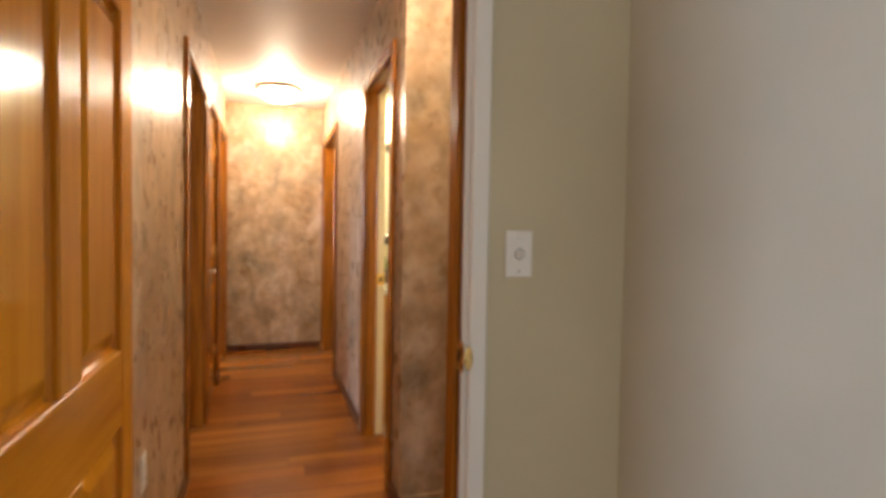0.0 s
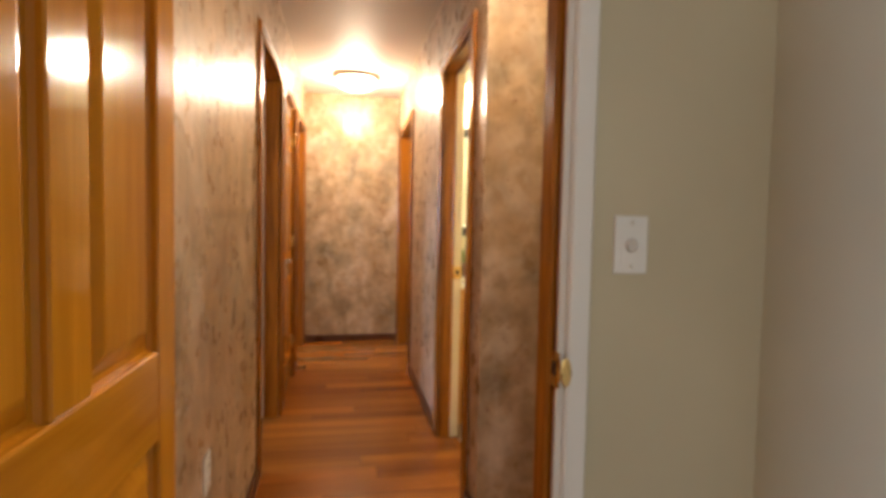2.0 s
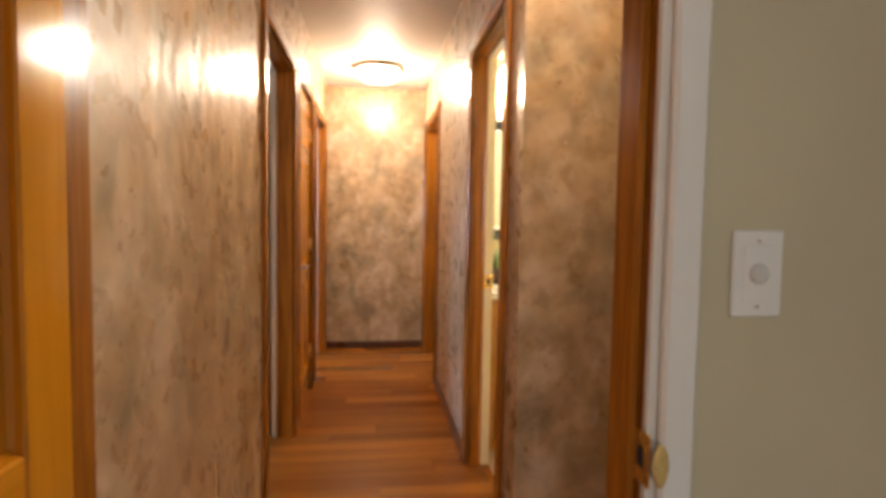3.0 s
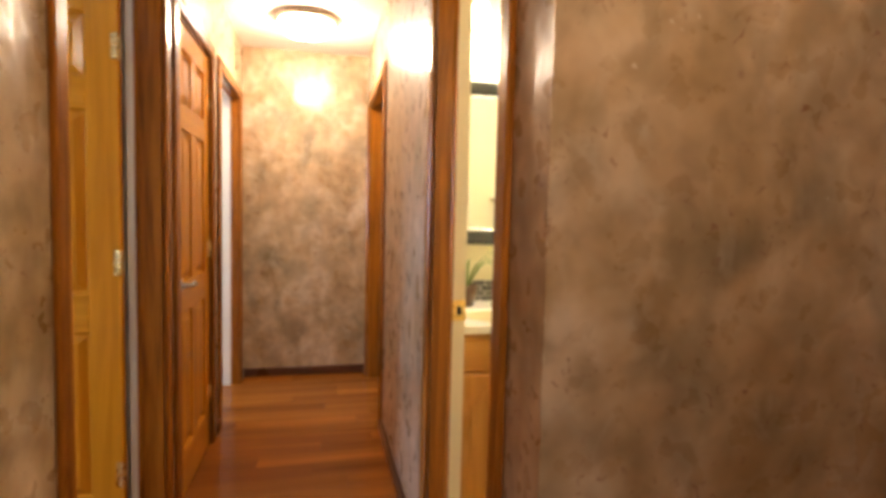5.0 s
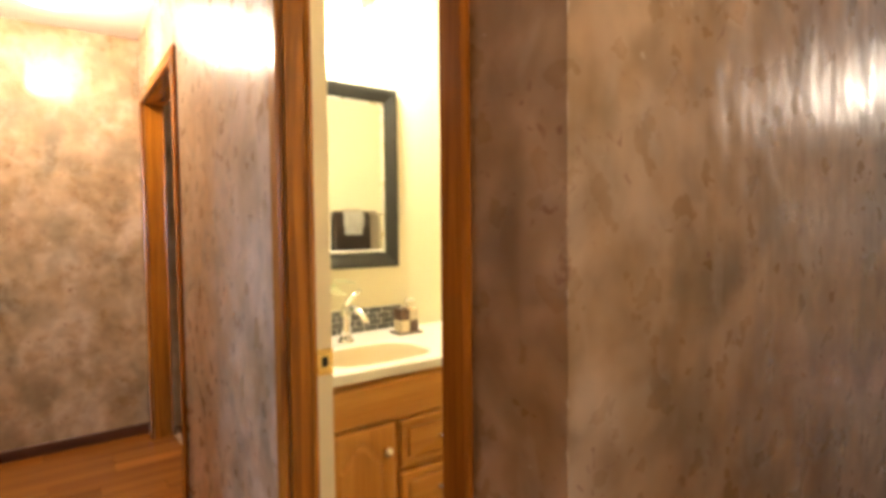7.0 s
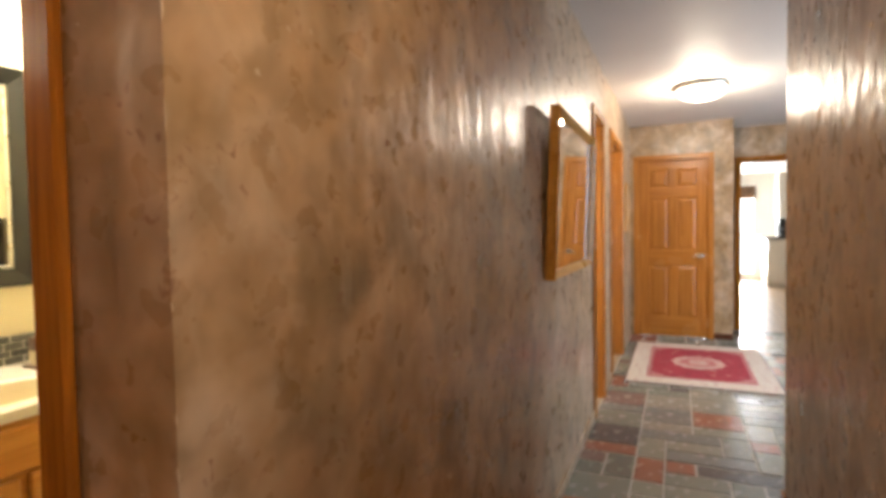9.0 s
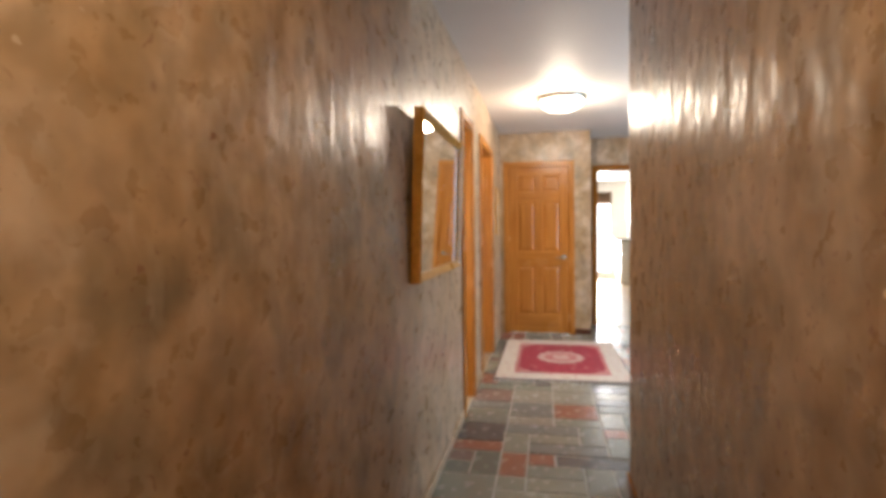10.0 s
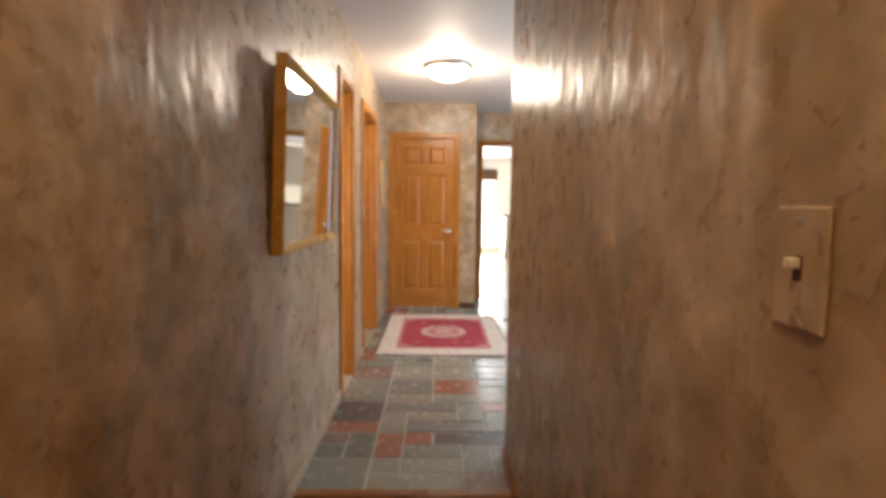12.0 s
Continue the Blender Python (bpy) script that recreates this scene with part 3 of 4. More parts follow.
plate("wall_outlet", pose(XL, 5.02, 0.475, 0, 0, 90), "ivory outlet plate low on sponged wall", M_WHITE, "outlet")

# ---- gilt mirror in the second hall ----
M_GILT = wood("gilt_frame", (0.36, 0.16, 0.025), (0.62, 0.33, 0.07), 0, 0.28, 1.0)
M_MIRROR = Mat("mirror_silver", (0.86, 0.87, 0.86), 0.03, 1.0).m


def framed(name, m, w, h, label, category, mat, face, fw=0.05, fd=0.03, liner=None, face_label="", face_name="mirror_glass"):
    """A frame of four mitred bars round a face; local -y faces the room, the origin is the lower left corner at the wall."""
    ob = thing(name, label, category, m)
    def bar(x0, z0, x1, z1, x2, z2, x3, z3, ridge):
        bm = bmesh.new()
        a = [bm.verts.new((x, 0.0, z)) for x, z in ((x0, z0), (x1, z1), (x2, z2), (x3, z3))]
        mid = [((x0 * (1 - k) + x3 * k, z0 * (1 - k) + z3 * k), (x1 * (1 - k) + x2 * k, z1 * (1 - k) + z2 * k)) for k in (0.0, 0.12, 0.4, 0.75, 1.0)]
        rows = [[bm.verts.new((p[0], -d, p[1])) for p in pr] for pr, d in zip(mid, ridge)]
        for r, q in zip(rows, rows[1:]):
            bm.faces.new((r[0], r[1], q[1], q[0]))
        bm.faces.new((a[0], a[1], rows[0][1], rows[0][0]))
        bm.faces.new((a[3], rows[-1][0], rows[-1][1], a[2]))
        bm.faces.new((a[1], a[2], *[r[1] for r in rows[::-1]]))
        bm.faces.new((a[0], *[r[0] for r in rows], a[3]))
        bm.faces.new(a[::-1])
        bmesh.ops.recalc_face_normals(bm, faces=bm.faces)
        return bm
    ridge = (fd * 0.85, fd, fd * 0.9, fd * 0.7, fd * 0.55)
    part("frame_rail", bar(0, 0, w, 0, w - fw, fw, fw, fw, ridge), mat, ob)
    part("frame_rail", bar(w, h, 0, h, fw, h - fw, w - fw, h - fw, ridge), mat, ob)
    part("frame_stile", bar(0, h, 0, 0, fw, fw, fw, h - fw, ridge), mat, ob)
    part("frame_stile", bar(w, 0, w, h, w - fw, h - fw, w - fw, fw, ridge), mat, ob)
    if liner:
        n, q = 0.012, fd * 0.6
        for x0, x1, z0, z1 in ((fw, w - fw, fw, fw + n), (fw, w - fw, h - fw - n, h - fw), (fw, fw + n, fw + n, h - fw - n), (w - fw - n, w - fw, fw + n, h - fw - n)):
            part("liner", boxes((x0, x1, -q, -0.008, z0, z1), bevel=0.003), liner, ob, "silver inner liner")
    part(face_name, boxes((fw - 0.004, w - fw + 0.004, -fd * 0.42, -0.003, fw - 0.004, h - fw + 0.004)), face, ob, face_label)
    return ob


framed("hall_mirror", pose(4.46, YL - 0.004, 1.06, 2.2, 0, 0), 1.05, 0.73, "gilt framed mirror hung on sponged wall", "mirror", M_GILT, M_MIRROR, 0.035, 0.045, face_label="clear mirror glass")
framed("wall_picture", pose(8.22, YL - 0.003, 1.22), 0.34, 0.52, "small framed picture with pale print", "picture", M_GILT, plain("pale_print", (0.55, 0.52, 0.44), 0.4), 0.03, 0.022, face_name="print")

# ---- bathroom ----
M_CAB = wood("maple_cabinet", (0.40, 0.165, 0.030), (0.58, 0.285, 0.065), 2, 0.28)
M_CABX = wood("maple_cabinet_cross", (0.40, 0.165, 0.030), (0.58, 0.285, 0.065), 0, 0.28)
M_MARBLE = paint("cultured_marble", (0.82, 0.78, 0.68), 0.16, 0.02, 0.01)
M_BASIN = paint("basin_cream", (0.66, 0.55, 0.36), 0.16, 0.02, 0.01)
M_BLACK = plain("black_lacquer", (0.018, 0.018, 0.016), 0.28)
M_CHROME = metal("satin_chrome", (0.80, 0.78, 0.72), 0.16)
VX0, VX1, VY, VZ = XR + T + 0.002, 3.68, 6.42, 0.858

vanity = thing("vanity_cabinet", "honey maple vanity cabinet with arched door", "cabinet", pose(VX0, VY + 0.02, 0))
vw = VX1 - VX0
part("body", boxes((0, vw, 0.0, 0.02, 0.09, VZ - 0.03), (0, 0.02, 0.02, 0.50, 0.09, VZ - 0.03), (vw - 0.02, vw, 0.02, 0.50, 0.09, VZ - 0.03), (0.02, vw - 0.02, 0.02, 0.50, 0.09, 0.11)), M_CABX, vanity)
part("toe_kick", boxes((0, vw, 0.05, 0.48, 0.0, 0.09)), M_CABX, vanity)
part("apron_panel", boxes((0.012, vw - 0.02, -0.018, 0.0, VZ - 0.168, VZ - 0.050), bevel=0.006), M_CABX, vanity)


def arched_door(x0, x1, z0, z1):
    """A cabinet door with a raised panel under a cathedral arch."""
    d = part("cabinet_door", boxes((x0, x1, -0.018, 0.0, z0, z1), bevel=0.005), M_CAB, vanity)
    bm = bmesh.new()
    w = x1 - x0
    def loop(inset, y):
        pts = [(x0 + inset, z0 + inset), (x1 - inset, z0 + inset), (x1 - inset, z1 - inset - 0.06)]
        for k in range(1, 14):
            u = k / 14
            x = x1 - inset - u * (w - 2 * inset)
            pts.append((x, z1 - inset - 0.06 + 0.055 * math.sin(math.pi * u) ** 2))
        pts.append((x0 + inset, z1 - inset - 0.06))
        return [bm.verts.new((x, y, z)) for x, z in pts]
    ls = [loop(0.030, -0.0178), loop(0.033, -0.013), loop(0.038, -0.013), loop(0.055, -0.021), loop(0.058, -0.021)]
    for a, c in zip(ls, ls[1:]):
        for i in range(len(a)):
            j = (i + 1) % len(a)
            bm.faces.new((a[i], a[j], c[j], c[i]))
    bm.faces.new(ls[-1])
    bmesh.ops.translate(bm, verts=bm.verts, vec=(0, -0.002, 0))
    part("raised_panel", bm, M_CAB, d)
    return d


dr = arched_door(0.004, 0.240, 0.10, VZ - 0.178)
part("knob", lathe(bmesh.new(), [(0.006, 0), (0.005, 0.012), (0.013, 0.016), (0.016, 0.022), (0.012, 0.028), (0.004, 0.030)], 20, pose(0.206, -0.018, VZ - 0.255, 90, 0, 0)), M_NICKEL, dr, "satin round knob", True)
for z0, z1 in ((VZ - 0.328, VZ - 0.178), (VZ - 0.495, VZ - 0.345), (0.10, VZ - 0.512)):
    dw = part("drawer", boxes((0.262, vw - 0.27, -0.018, 0.0, z0, z1), bevel=0.005), M_CABX, vanity)
    bm = boxes((0.287, vw - 0.295, -0.024, -0.017, z0 + 0.026, z1 - 0.026), bevel=0.006)
    part("raised_panel", bm, M_CABX, dw)
    xm, zm = (0.262 + vw - 0.27) / 2, (z0 + z1) / 2
    pts = [(xm - 0.048 + 0.096 * k / 8, -0.024 - 0.026 * math.sin(math.pi * k / 8) ** 0.6, zm) for k in range(9)]
    part("pull", tube(bmesh.new(), pts, 0.0055, 10), M_NICKEL, dw, "arched satin pull", True)

top = thing("washbasin", "white cultured marble top with moulded basin", "washbasin", pose(VX0, VY, VZ - 0.03))
bx, by, br = 0.265, 0.190, (0.200, 0.138)
bm = bmesh.new()
n = 48
def ring(rx, ry, z, p=3.2):
    out = []
    for i in range(n):
        a = 2 * math.pi * i / n
        c, s_ = math.cos(a), math.sin(a)
        out.append(bm.verts.new((bx + rx * math.copysign(abs(c) ** (2 / p), c), by + ry * math.copysign(abs(s_) ** (2 / p), s_), z)))
    return out
def edge_ring(z, grow=0.0):
    out = []
    for i in range(n):
        a = 2 * math.pi * i / n
        c, s_ = math.cos(a), math.sin(a)
        k = min(((vw - bx) if c > 0 else bx) / max(abs(c), 1e-6), ((0.525 - by) if s_ > 0 else by) / max(abs(s_), 1e-6))
        out.append(bm.verts.new((bx + (k + grow) * c, by + (k + grow) * s_, z)))
    for cx, cy in ((0, 0), (vw, 0), (vw, 0.525), (0, 0.525)):
        v = min(out, key=lambda q: (q.co.x - cx) ** 2 + (q.co.y - cy) ** 2)
        v.co.x, v.co.y = cx, cy
    return out
r0, r1, r2 = edge_ring(0.0), edge_ring(0.026), edge_ring(0.03, -0.004)
r3, r4 = ring(*br, 0.03), ring(br[0] - 0.008, br[1] - 0.008, 0.024)
for a, c in ((r0, r1), (r1, r2), (r2, r3), (r3, r4)):
    for i in range(n):
        j = (i + 1) % n
        bm.faces.new((a[i], a[j], c[j], c[i]))
part("slab", bm, M_MARBLE, top)
bm = bmesh.new()
rs = [ring(br[0] - 0.008, br[1] - 0.008, 0.024), ring(br[0] - 0.018, br[1] - 0.016, 0.0), ring(br[0] - 0.035, br[1] - 0.030, -0.07), ring(br[0] - 0.075, br[1] - 0.06, -0.115, 2.8), ring(0.03, 0.03, -0.128, 2.0)]
for a, c in zip(rs, rs[1:]):
    for i in range(n):
        j = (i + 1) % n
        bm.faces.new((a[i], a[j], c[j], c[i]))
bm.faces.new(rs[-1])
part("basin", bm, M_BASIN, top, "cream moulded basin", True)
part("drain", lathe(bmesh.new(), [(0.024, -0.127), (0.022, -0.123), (0.015, -0.124)], 20, pose(bx, by, 0)), M_CHROME, top, "metal drain ring", True)

fx, fy = VX0 + 0.272, VY + 0.395
faucet = thing("faucet", "satin nickel single lever faucet", "faucet", pose(fx, fy, VZ))
part("base", lathe(bmesh.new(), [(0.030, 0), (0.030, 0.004), (0.024, 0.010), (0.019, 0.02)], 24), M_CHROME, faucet, "", True)
part("body", tube(bmesh.new(), [(0, 0, 0.012), (0, 0, 0.05), (0, -0.004, 0.09), (0, -0.008, 0.125)], [0.018, 0.017, 0.018, 0.021], 18), M_CHROME, faucet, "", True)
part("spout", tube(bmesh.new(), [(0, -0.005, 0.11), (0.006, -0.04, 0.128), (0.016, -0.08, 0.122), (0.022, -0.105, 0.10), (0.024, -0.112, 0.085)], [0.015, 0.015, 0.014, 0.013, 0.013], 16), M_CHROME, faucet, "curved spout", True)
part("lever", tube(bmesh.new(), [(0, -0.008, 0.13), (0.01, -0.006, 0.150), (0.035, 0.0, 0.172), (0.065, 0.006, 0.184)], [0.014, 0.009, 0.007, 0.005], 12), M_CHROME, faucet, "raised lever", True)

M_TILE = Mat("mosaic_tile", rough=0.3)
M_TILE.colour(M_TILE.mix(M_TILE.noise(45, 4), M_TILE.ramp(M_TILE.random(), [(0, (0.10, 0.10, 0.09)), (0.5, (0.17, 0.165, 0.145)), (1, (0.28, 0.26, 0.21))]), (0.07, 0.068, 0.06)))
M_TILE = M_TILE.m
splash = thing("backsplash", "grey mosaic tile strip behind basin", "backsplash", pose(VX0, YBATH, VZ))
part("backing", boxes((0, 0.60, -0.008, -0.002, 0.001, 0.098)), M_MARBLE, splash)
tile_mesh = None
for r in range(4):
    for c in range(10):
        tw = 0.0575
        off = 0.0 if r % 2 == 0 else 0.02
        x0 = 0.003 + c * 0.0592 + (off if c < 9 else 0)
        if tile_mesh is None:
            bm = boxes((0, tw - 0.021, -0.013, -0.007, 0, 0.0215), bevel=0.0015)
            tile_mesh = mesh_of(bm, "tile")
            tile_mesh.materials.append(M_TILE)
        t_ = new("tile", tile_mesh)
        t_.parent = splash
        t_.matrix_local = pose(x0, 0, 0.004 + r * 0.0235) @ Matrix.Diagonal((1.48, 1, 1, 1))

M_LINER = metal("silver_liner", (0.78, 0.77, 0.72), 0.3)
framed("bathroom_mirror", pose(2.80, YBATH - 0.002, 1.118), 0.545, 0.717, "rectangular mirror in black frame with silver liner", "mirror", M_BLACK, M_MIRROR, 0.058, 0.032, M_LINER, face_label="clear mirror glass")
framed("bathroom_picture", pose(3.80, YBATH - 0.002, 1.22), 0.22, 0.36, "small black framed picture on yellow wall", "picture", M_BLACK, plain("mat_board", (0.62, 0.58, 0.48), 0.6), 0.03, 0.022, face_name="print")

soap = thing("soap_dispenser", "brown and cream checked soap dispenser", "soap dispenser", pose(3.315, YBATH - 0.125, VZ))
M_BROWN = plain("brown_ceramic", (0.10, 0.05, 0.028), 0.3)
part("tray", boxes((-0.055, 0.055, -0.04, 0.04, 0.0, 0.008), bevel=0.003), M_BROWN, soap, "dark tray")
for i in range(2):
    for k in range(2):
        part("block", boxes((-0.04 + 0.04 * i, 0.04 * i, -0.028, 0.028, 0.008 + 0.045 * k, 0.053 + 0.045 * k), bevel=0.002), M_BROWN if (i + k) % 2 else M_BASIN, soap)
part("pump", tube(bmesh.new(), [(0, 0, 0.095), (0, 0, 0.125), (0, -0.006, 0.134), (0.02, -0.035, 0.130)], [0.008, 0.006, 0.006, 0.004], 12), M_CHROME, soap, "metal pump", True)
part("collar", lathe(bmesh.new(), [(0.016, 0.098), (0.016, 0.108), (0.009, 0.112)], 20), M_CHROME, soap, "", True)

plant = thing("house_plant", "small potted plant with thin arching leaves", "plant", pose(VX0 + 0.14, YBATH - 0.11, VZ))
part("pot", lathe(bmesh.new(), [(0.035, 0), (0.045, 0.05), (0.050, 0.09), (0.044, 0.09), (0.040, 0.08)], 24), M_BROWN, plant, "brown ceramic pot", True)
M_LEAF = plain("leaf_green", (0.16, 0.22, 0.06), 0.4, 0.3)
rnd = random.Random(4)
for i in range(22):
    a, l, up = rnd.uniform(0, 6.28), rnd.uniform(0.10, 0.17), rnd.uniform(0.09, 0.17)
    if math.sin(a) > 0.3:
        l *= 0.5
    bm = bmesh.new()
    rows = []
    for k in range(6):
        u = k / 5
        x, z = 0.01 + l * u, 0.08 + up * math.sin(min(1.0, u * 1.15) * math.pi * 0.62)
        w = 0.005 * (1 - u) ** 0.6 + 0.0006
        rows.append([bm.verts.new((x * math.cos(a) - w * j * math.sin(a), x * math.sin(a) + w * j * math.cos(a), z - 0.002 * abs(j))) for j in (-1, 0, 1)])
    for p, q in zip(rows, rows[1:]):
        for j in (0, 1):
            bm.faces.new((p[j], p[j + 1], q[j + 1], q[j]))
    part("leaf", bm, M_LEAF, plant, "", True)

towels = thing("towel_rail", "metal towel rail on yellow wall", "towel rail", pose(3.49, YL + T, 1.365, 0, 0, 0))
part("bar", tube(bmesh.new(), [(0, 0.055, 0), (0.66, 0.055, 0)], 0.008, 12), M_CHROME, towels, "", True)
for x in (0.01, 0.65):
    part("post", tube(bmesh.new(), [(x, 0.001, 0), (x, 0.062, 0)], [0.016, 0.010], 12), M_CHROME, towels, "", True)


def towel(name, x, w, drop, y, label, material, th=0.014):
    """A towel folded over the rail."""
    ob = tagged(new(name), label, "towel")
    ob.matrix_world = pose(x, YL + T + 0.055, 1.365)
    bm = bmesh.new()
    prof = [(y, -drop)] + [(y, -0.02), (y * 0.7, 0.004), (0.0, y + 0.004), (-y * 0.7, 0.004), (-y, -0.02), (-y, -drop * 0.92)]
    outer = [[bm.verts.new((xx, p[0] + 0.0025 * math.sin(9 * xx / w + p[1] * 5), p[1])) for p in prof] for xx in [w * i / 8 for i in range(9)]]
    for p, q in zip(outer, outer[1:]):
        for i in range(len(p) - 1):
            bm.faces.new((p[i], q[i], q[i + 1], p[i + 1]))
    bmesh.ops.solidify(bm, geom=bm.faces[:], thickness=th * 0.5)
    part("cloth", bm, material, ob, "", True)
    return ob


M_TOWEL = plain("brown_terry", (0.055, 0.036, 0.022), 0.95, 0.3)
M_HAND = plain("white_terry", (0.75, 0.72, 0.62), 0.95, 0.1)
towel("bath_towel", 3.665, 0.265, 0.56, 0.016, "dark brown bath towel over the rail", M_TOWEL)
towel("hand_towel", 3.735, 0.068, 0.085, 0.028, "white hand towel folded over brown towel", M_HAND)
towel("hand_towel", 3.812, 0.068, 0.085, 0.028, "white hand towel folded over brown towel", M_HAND)
towel("face_cloth", 3.745, 0.125, 0.135, 0.023, "white face cloth tied across brown towel", M_HAND)
towel("hand_towel", 3.55, 0.10, 0.36, 0.018, "white towel beside brown bath towel", M_HAND)
towel("hand_towel", 3.938, 0.06, 0.36, 0.018, "beige towel beside brown bath towel", plain("beige_terry", (0.46, 0.38, 0.26), 0.95, 0.15))

vl = thing("vanity_light", "lit bar of glass shades above mirror", "wall lamp", pose(3.1, YBATH, 2.16))
part("back_plate", boxes((-0.22, 0.22, -0.022, -0.001, -0.04, 0.04), bevel=0.006), M_CHROME, vl)
M_SHADE = glow("shade_glass", (1.0, 0.86, 0.62), 12)
for x in (-0.15, 0.0, 0.15):
    part("arm", tube(bmesh.new(), [(x, -0.02, 0), (x, -0.08, 0), (x, -0.10, -0.015)], 0.007, 10), M_CHROME, vl, "", True)
    sh = part("shade", lathe(bmesh.new(), [(0.022, -0.015), (0.034, -0.035), (0.045, -0.075), (0.052, -0.11), (0.046, -0.112)], 24, pose(x, -0.10, 0)), M_SHADE, vl, "glowing glass shade", True)
    sh.visible_shadow = False

# ---- foyer rug ----
RX0, RX1, RY0, RY1 = 6.83, 8.457, 4.17, 5.335
rug = thing("rug", "red and cream oriental rug with fringe", "rug", pose(RX0, RY0, 0.002))
rl, rw = RX1 - RX0, RY1 - RY0


def weave(name, a, c, d, scale):
    m = Mat(name, a, 0.95)
    v = m.node("ShaderNodeTexVoronoi", Scale=scale)
    m.link(m.c, v.inputs["Vector"])
    k = m.ramp(v.outputs["Distance"], [(0.18, (0, 0, 0)), (0.30, (1, 1, 1))])
    col = m.mix(k, c, a)
    col = m.mix(m.ramp(m.noise(scale * 1.7, 3), [(0.52, (0, 0, 0)), (0.62, (1, 1, 1))]), col, d)
    m.colour(col)
    m.bump(m.noise(300, 2), 0.5, 0.004)
    return m.m


M_RUGC = weave("rug_cream", (0.62, 0.53, 0.45), (0.42, 0.20, 0.18), (0.66, 0.60, 0.53), 17)
M_RUGR = weave("rug_red", (0.36, 0.035, 0.055), (0.50, 0.22, 0.18), (0.27, 0.022, 0.04), 11)
M_RUGP = weave("rug_rose", (0.56, 0.36, 0.32), (0.44, 0.16, 0.16), (0.60, 0.46, 0.40), 26)
M_RUGE = plain("rug_edge", (0.05, 0.012, 0.02), 0.95)
M_RUGB = weave("rug_band", (0.50, 0.20, 0.19), (0.62, 0.50, 0.42), (0.40, 0.10, 0.11), 30)
part("binding", boxes((0, rl, 0, rw, 0, 0.006), bevel=0.002), M_RUGE, rug, "dark bound edge")
part("border", boxes((0.02, rl - 0.02, 0.014, rw - 0.014, 0.004, 0.0085)), M_RUGC, rug, "cream patterned border")
part("band", boxes((0.21, rl - 0.21, 0.165, rw - 0.165, 0.006, 0.0095)), M_RUGB, rug, "narrow rose band")
bm = bmesh.new()
fx0, fx1, fy0, fy1, k = 0.25, rl - 0.25, 0.20, rw - 0.20, 0.13
pts = [(fx0 + k, fy0), (fx1 - k, fy0), (fx1 - k * 0.6, fy0 + k * 0.45), (fx1, fy0 + k), (fx1, fy1 - k), (fx1 - k * 0.6, fy1 - k * 0.45), (fx1 - k, fy1), (fx0 + k, fy1), (fx0 + k * 0.6, fy1 - k * 0.45), (fx0, fy1 - k), (fx0, fy0 + k), (fx0 + k * 0.6, fy0 + k * 0.45)]
part("corner_ground", boxes((fx0, fx1, fy0, fy1, 0.007, 0.0105)), M_RUGB, rug, "rose corner ground")
f = bm.faces.new([bm.verts.new((x, y, 0.0118)) for x, y in pts])
ex = bmesh.ops.extrude_face_region(bm, geom=[f])
bmesh.ops.translate(bm, verts=[v for v in ex["geom"] if isinstance(v, bmesh.types.BMVert)], vec=(0, 0, -0.004))
bmesh.ops.recalc_face_normals(bm, faces=bm.faces)
part("field", bm, M_RUGR, rug, "deep red field")
for sx, sy, z, mat, nm in ((0.24, 0.22, 0.0128, M_RUGP, "medallion"), (0.17, 0.155, 0.0138, M_RUGB, "medallion_ring"), (0.09, 0.08, 0.0148, M_RUGP, "medallion_heart")):
    bm = bmesh.new()
    prof = []
    for i in range(48):
        a = 2 * math.pi * i / 48
        r = 1 + 0.045 * math.cos(12 * a)
        prof.append((rl / 2 + sx * r * math.cos(a), rw / 2 + sy * r * math.sin(a)))
    f = bm.faces.new([bm.verts.new((x, y, z)) for x, y in prof])
    ex = bmesh.ops.extrude_face_region(bm, geom=[f])
    bmesh.ops.translate(bm, verts=[v for v in ex["geom"] if isinstance(v, bmesh.types.BMVert)], vec=(0, 0, -0.003))
    bmesh.ops.recalc_face_normals(bm, faces=bm.faces)
    part(nm, bm, mat, rug)
bm = bmesh.new()
for side in (0, 1):
    for i in range(70):
        y = 0.01 + (rw - 0.02) * i / 69 + rnd.uniform(-0.003, 0.003)
        l = rnd.uniform(0.045, 0.075)
        x0, x1 = (-l, 0.002) if side == 0 else (rl - 0.002, rl + l)
        dy = rnd.uniform(-0.008, 0.008)
        vs = [bm.verts.new(p) for p in ((x0, y + dy - 0.003, 0), (x1, y - 0.003, 0.002), (x1, y + 0.003, 0.002), (x0, y + dy + 0.003, 0), (x0, y + dy, 0.004), (x1, y, 0.006))]
        for q in ((0, 1, 5, 4), (4, 5, 2, 3), (0, 4, 3), (1, 2, 5), (0, 3, 2, 1)):
            bm.faces.new([vs[w_] for w_ in q])
tagged(part("fringe", bm, plain("rug_fringe", (0.66, 0.62, 0.55), 0.9), rug, "white knotted fringe"), kind="stuff")

# ---- kitchen beyond ----
M_KCAB = paint("kitchen_white", (0.78, 0.74, 0.66), 0.35, 0.03)
M_STONE = plain("dark_worktop", (0.05, 0.055, 0.06), 0.2)
kx = 15.35
base = thing("kitchen_cabinet", "cream kitchen base cabinet", "cabinet", pose(kx - 0.6, 2.22, 0))
part("body", boxes((0, 0.6, 0, 1.05, 0.1, 0.98)), M_KCAB, base)
part("plinth", boxes((0.05, 0.6, 0, 1.05, 0, 0.1)), M_KCAB, base)
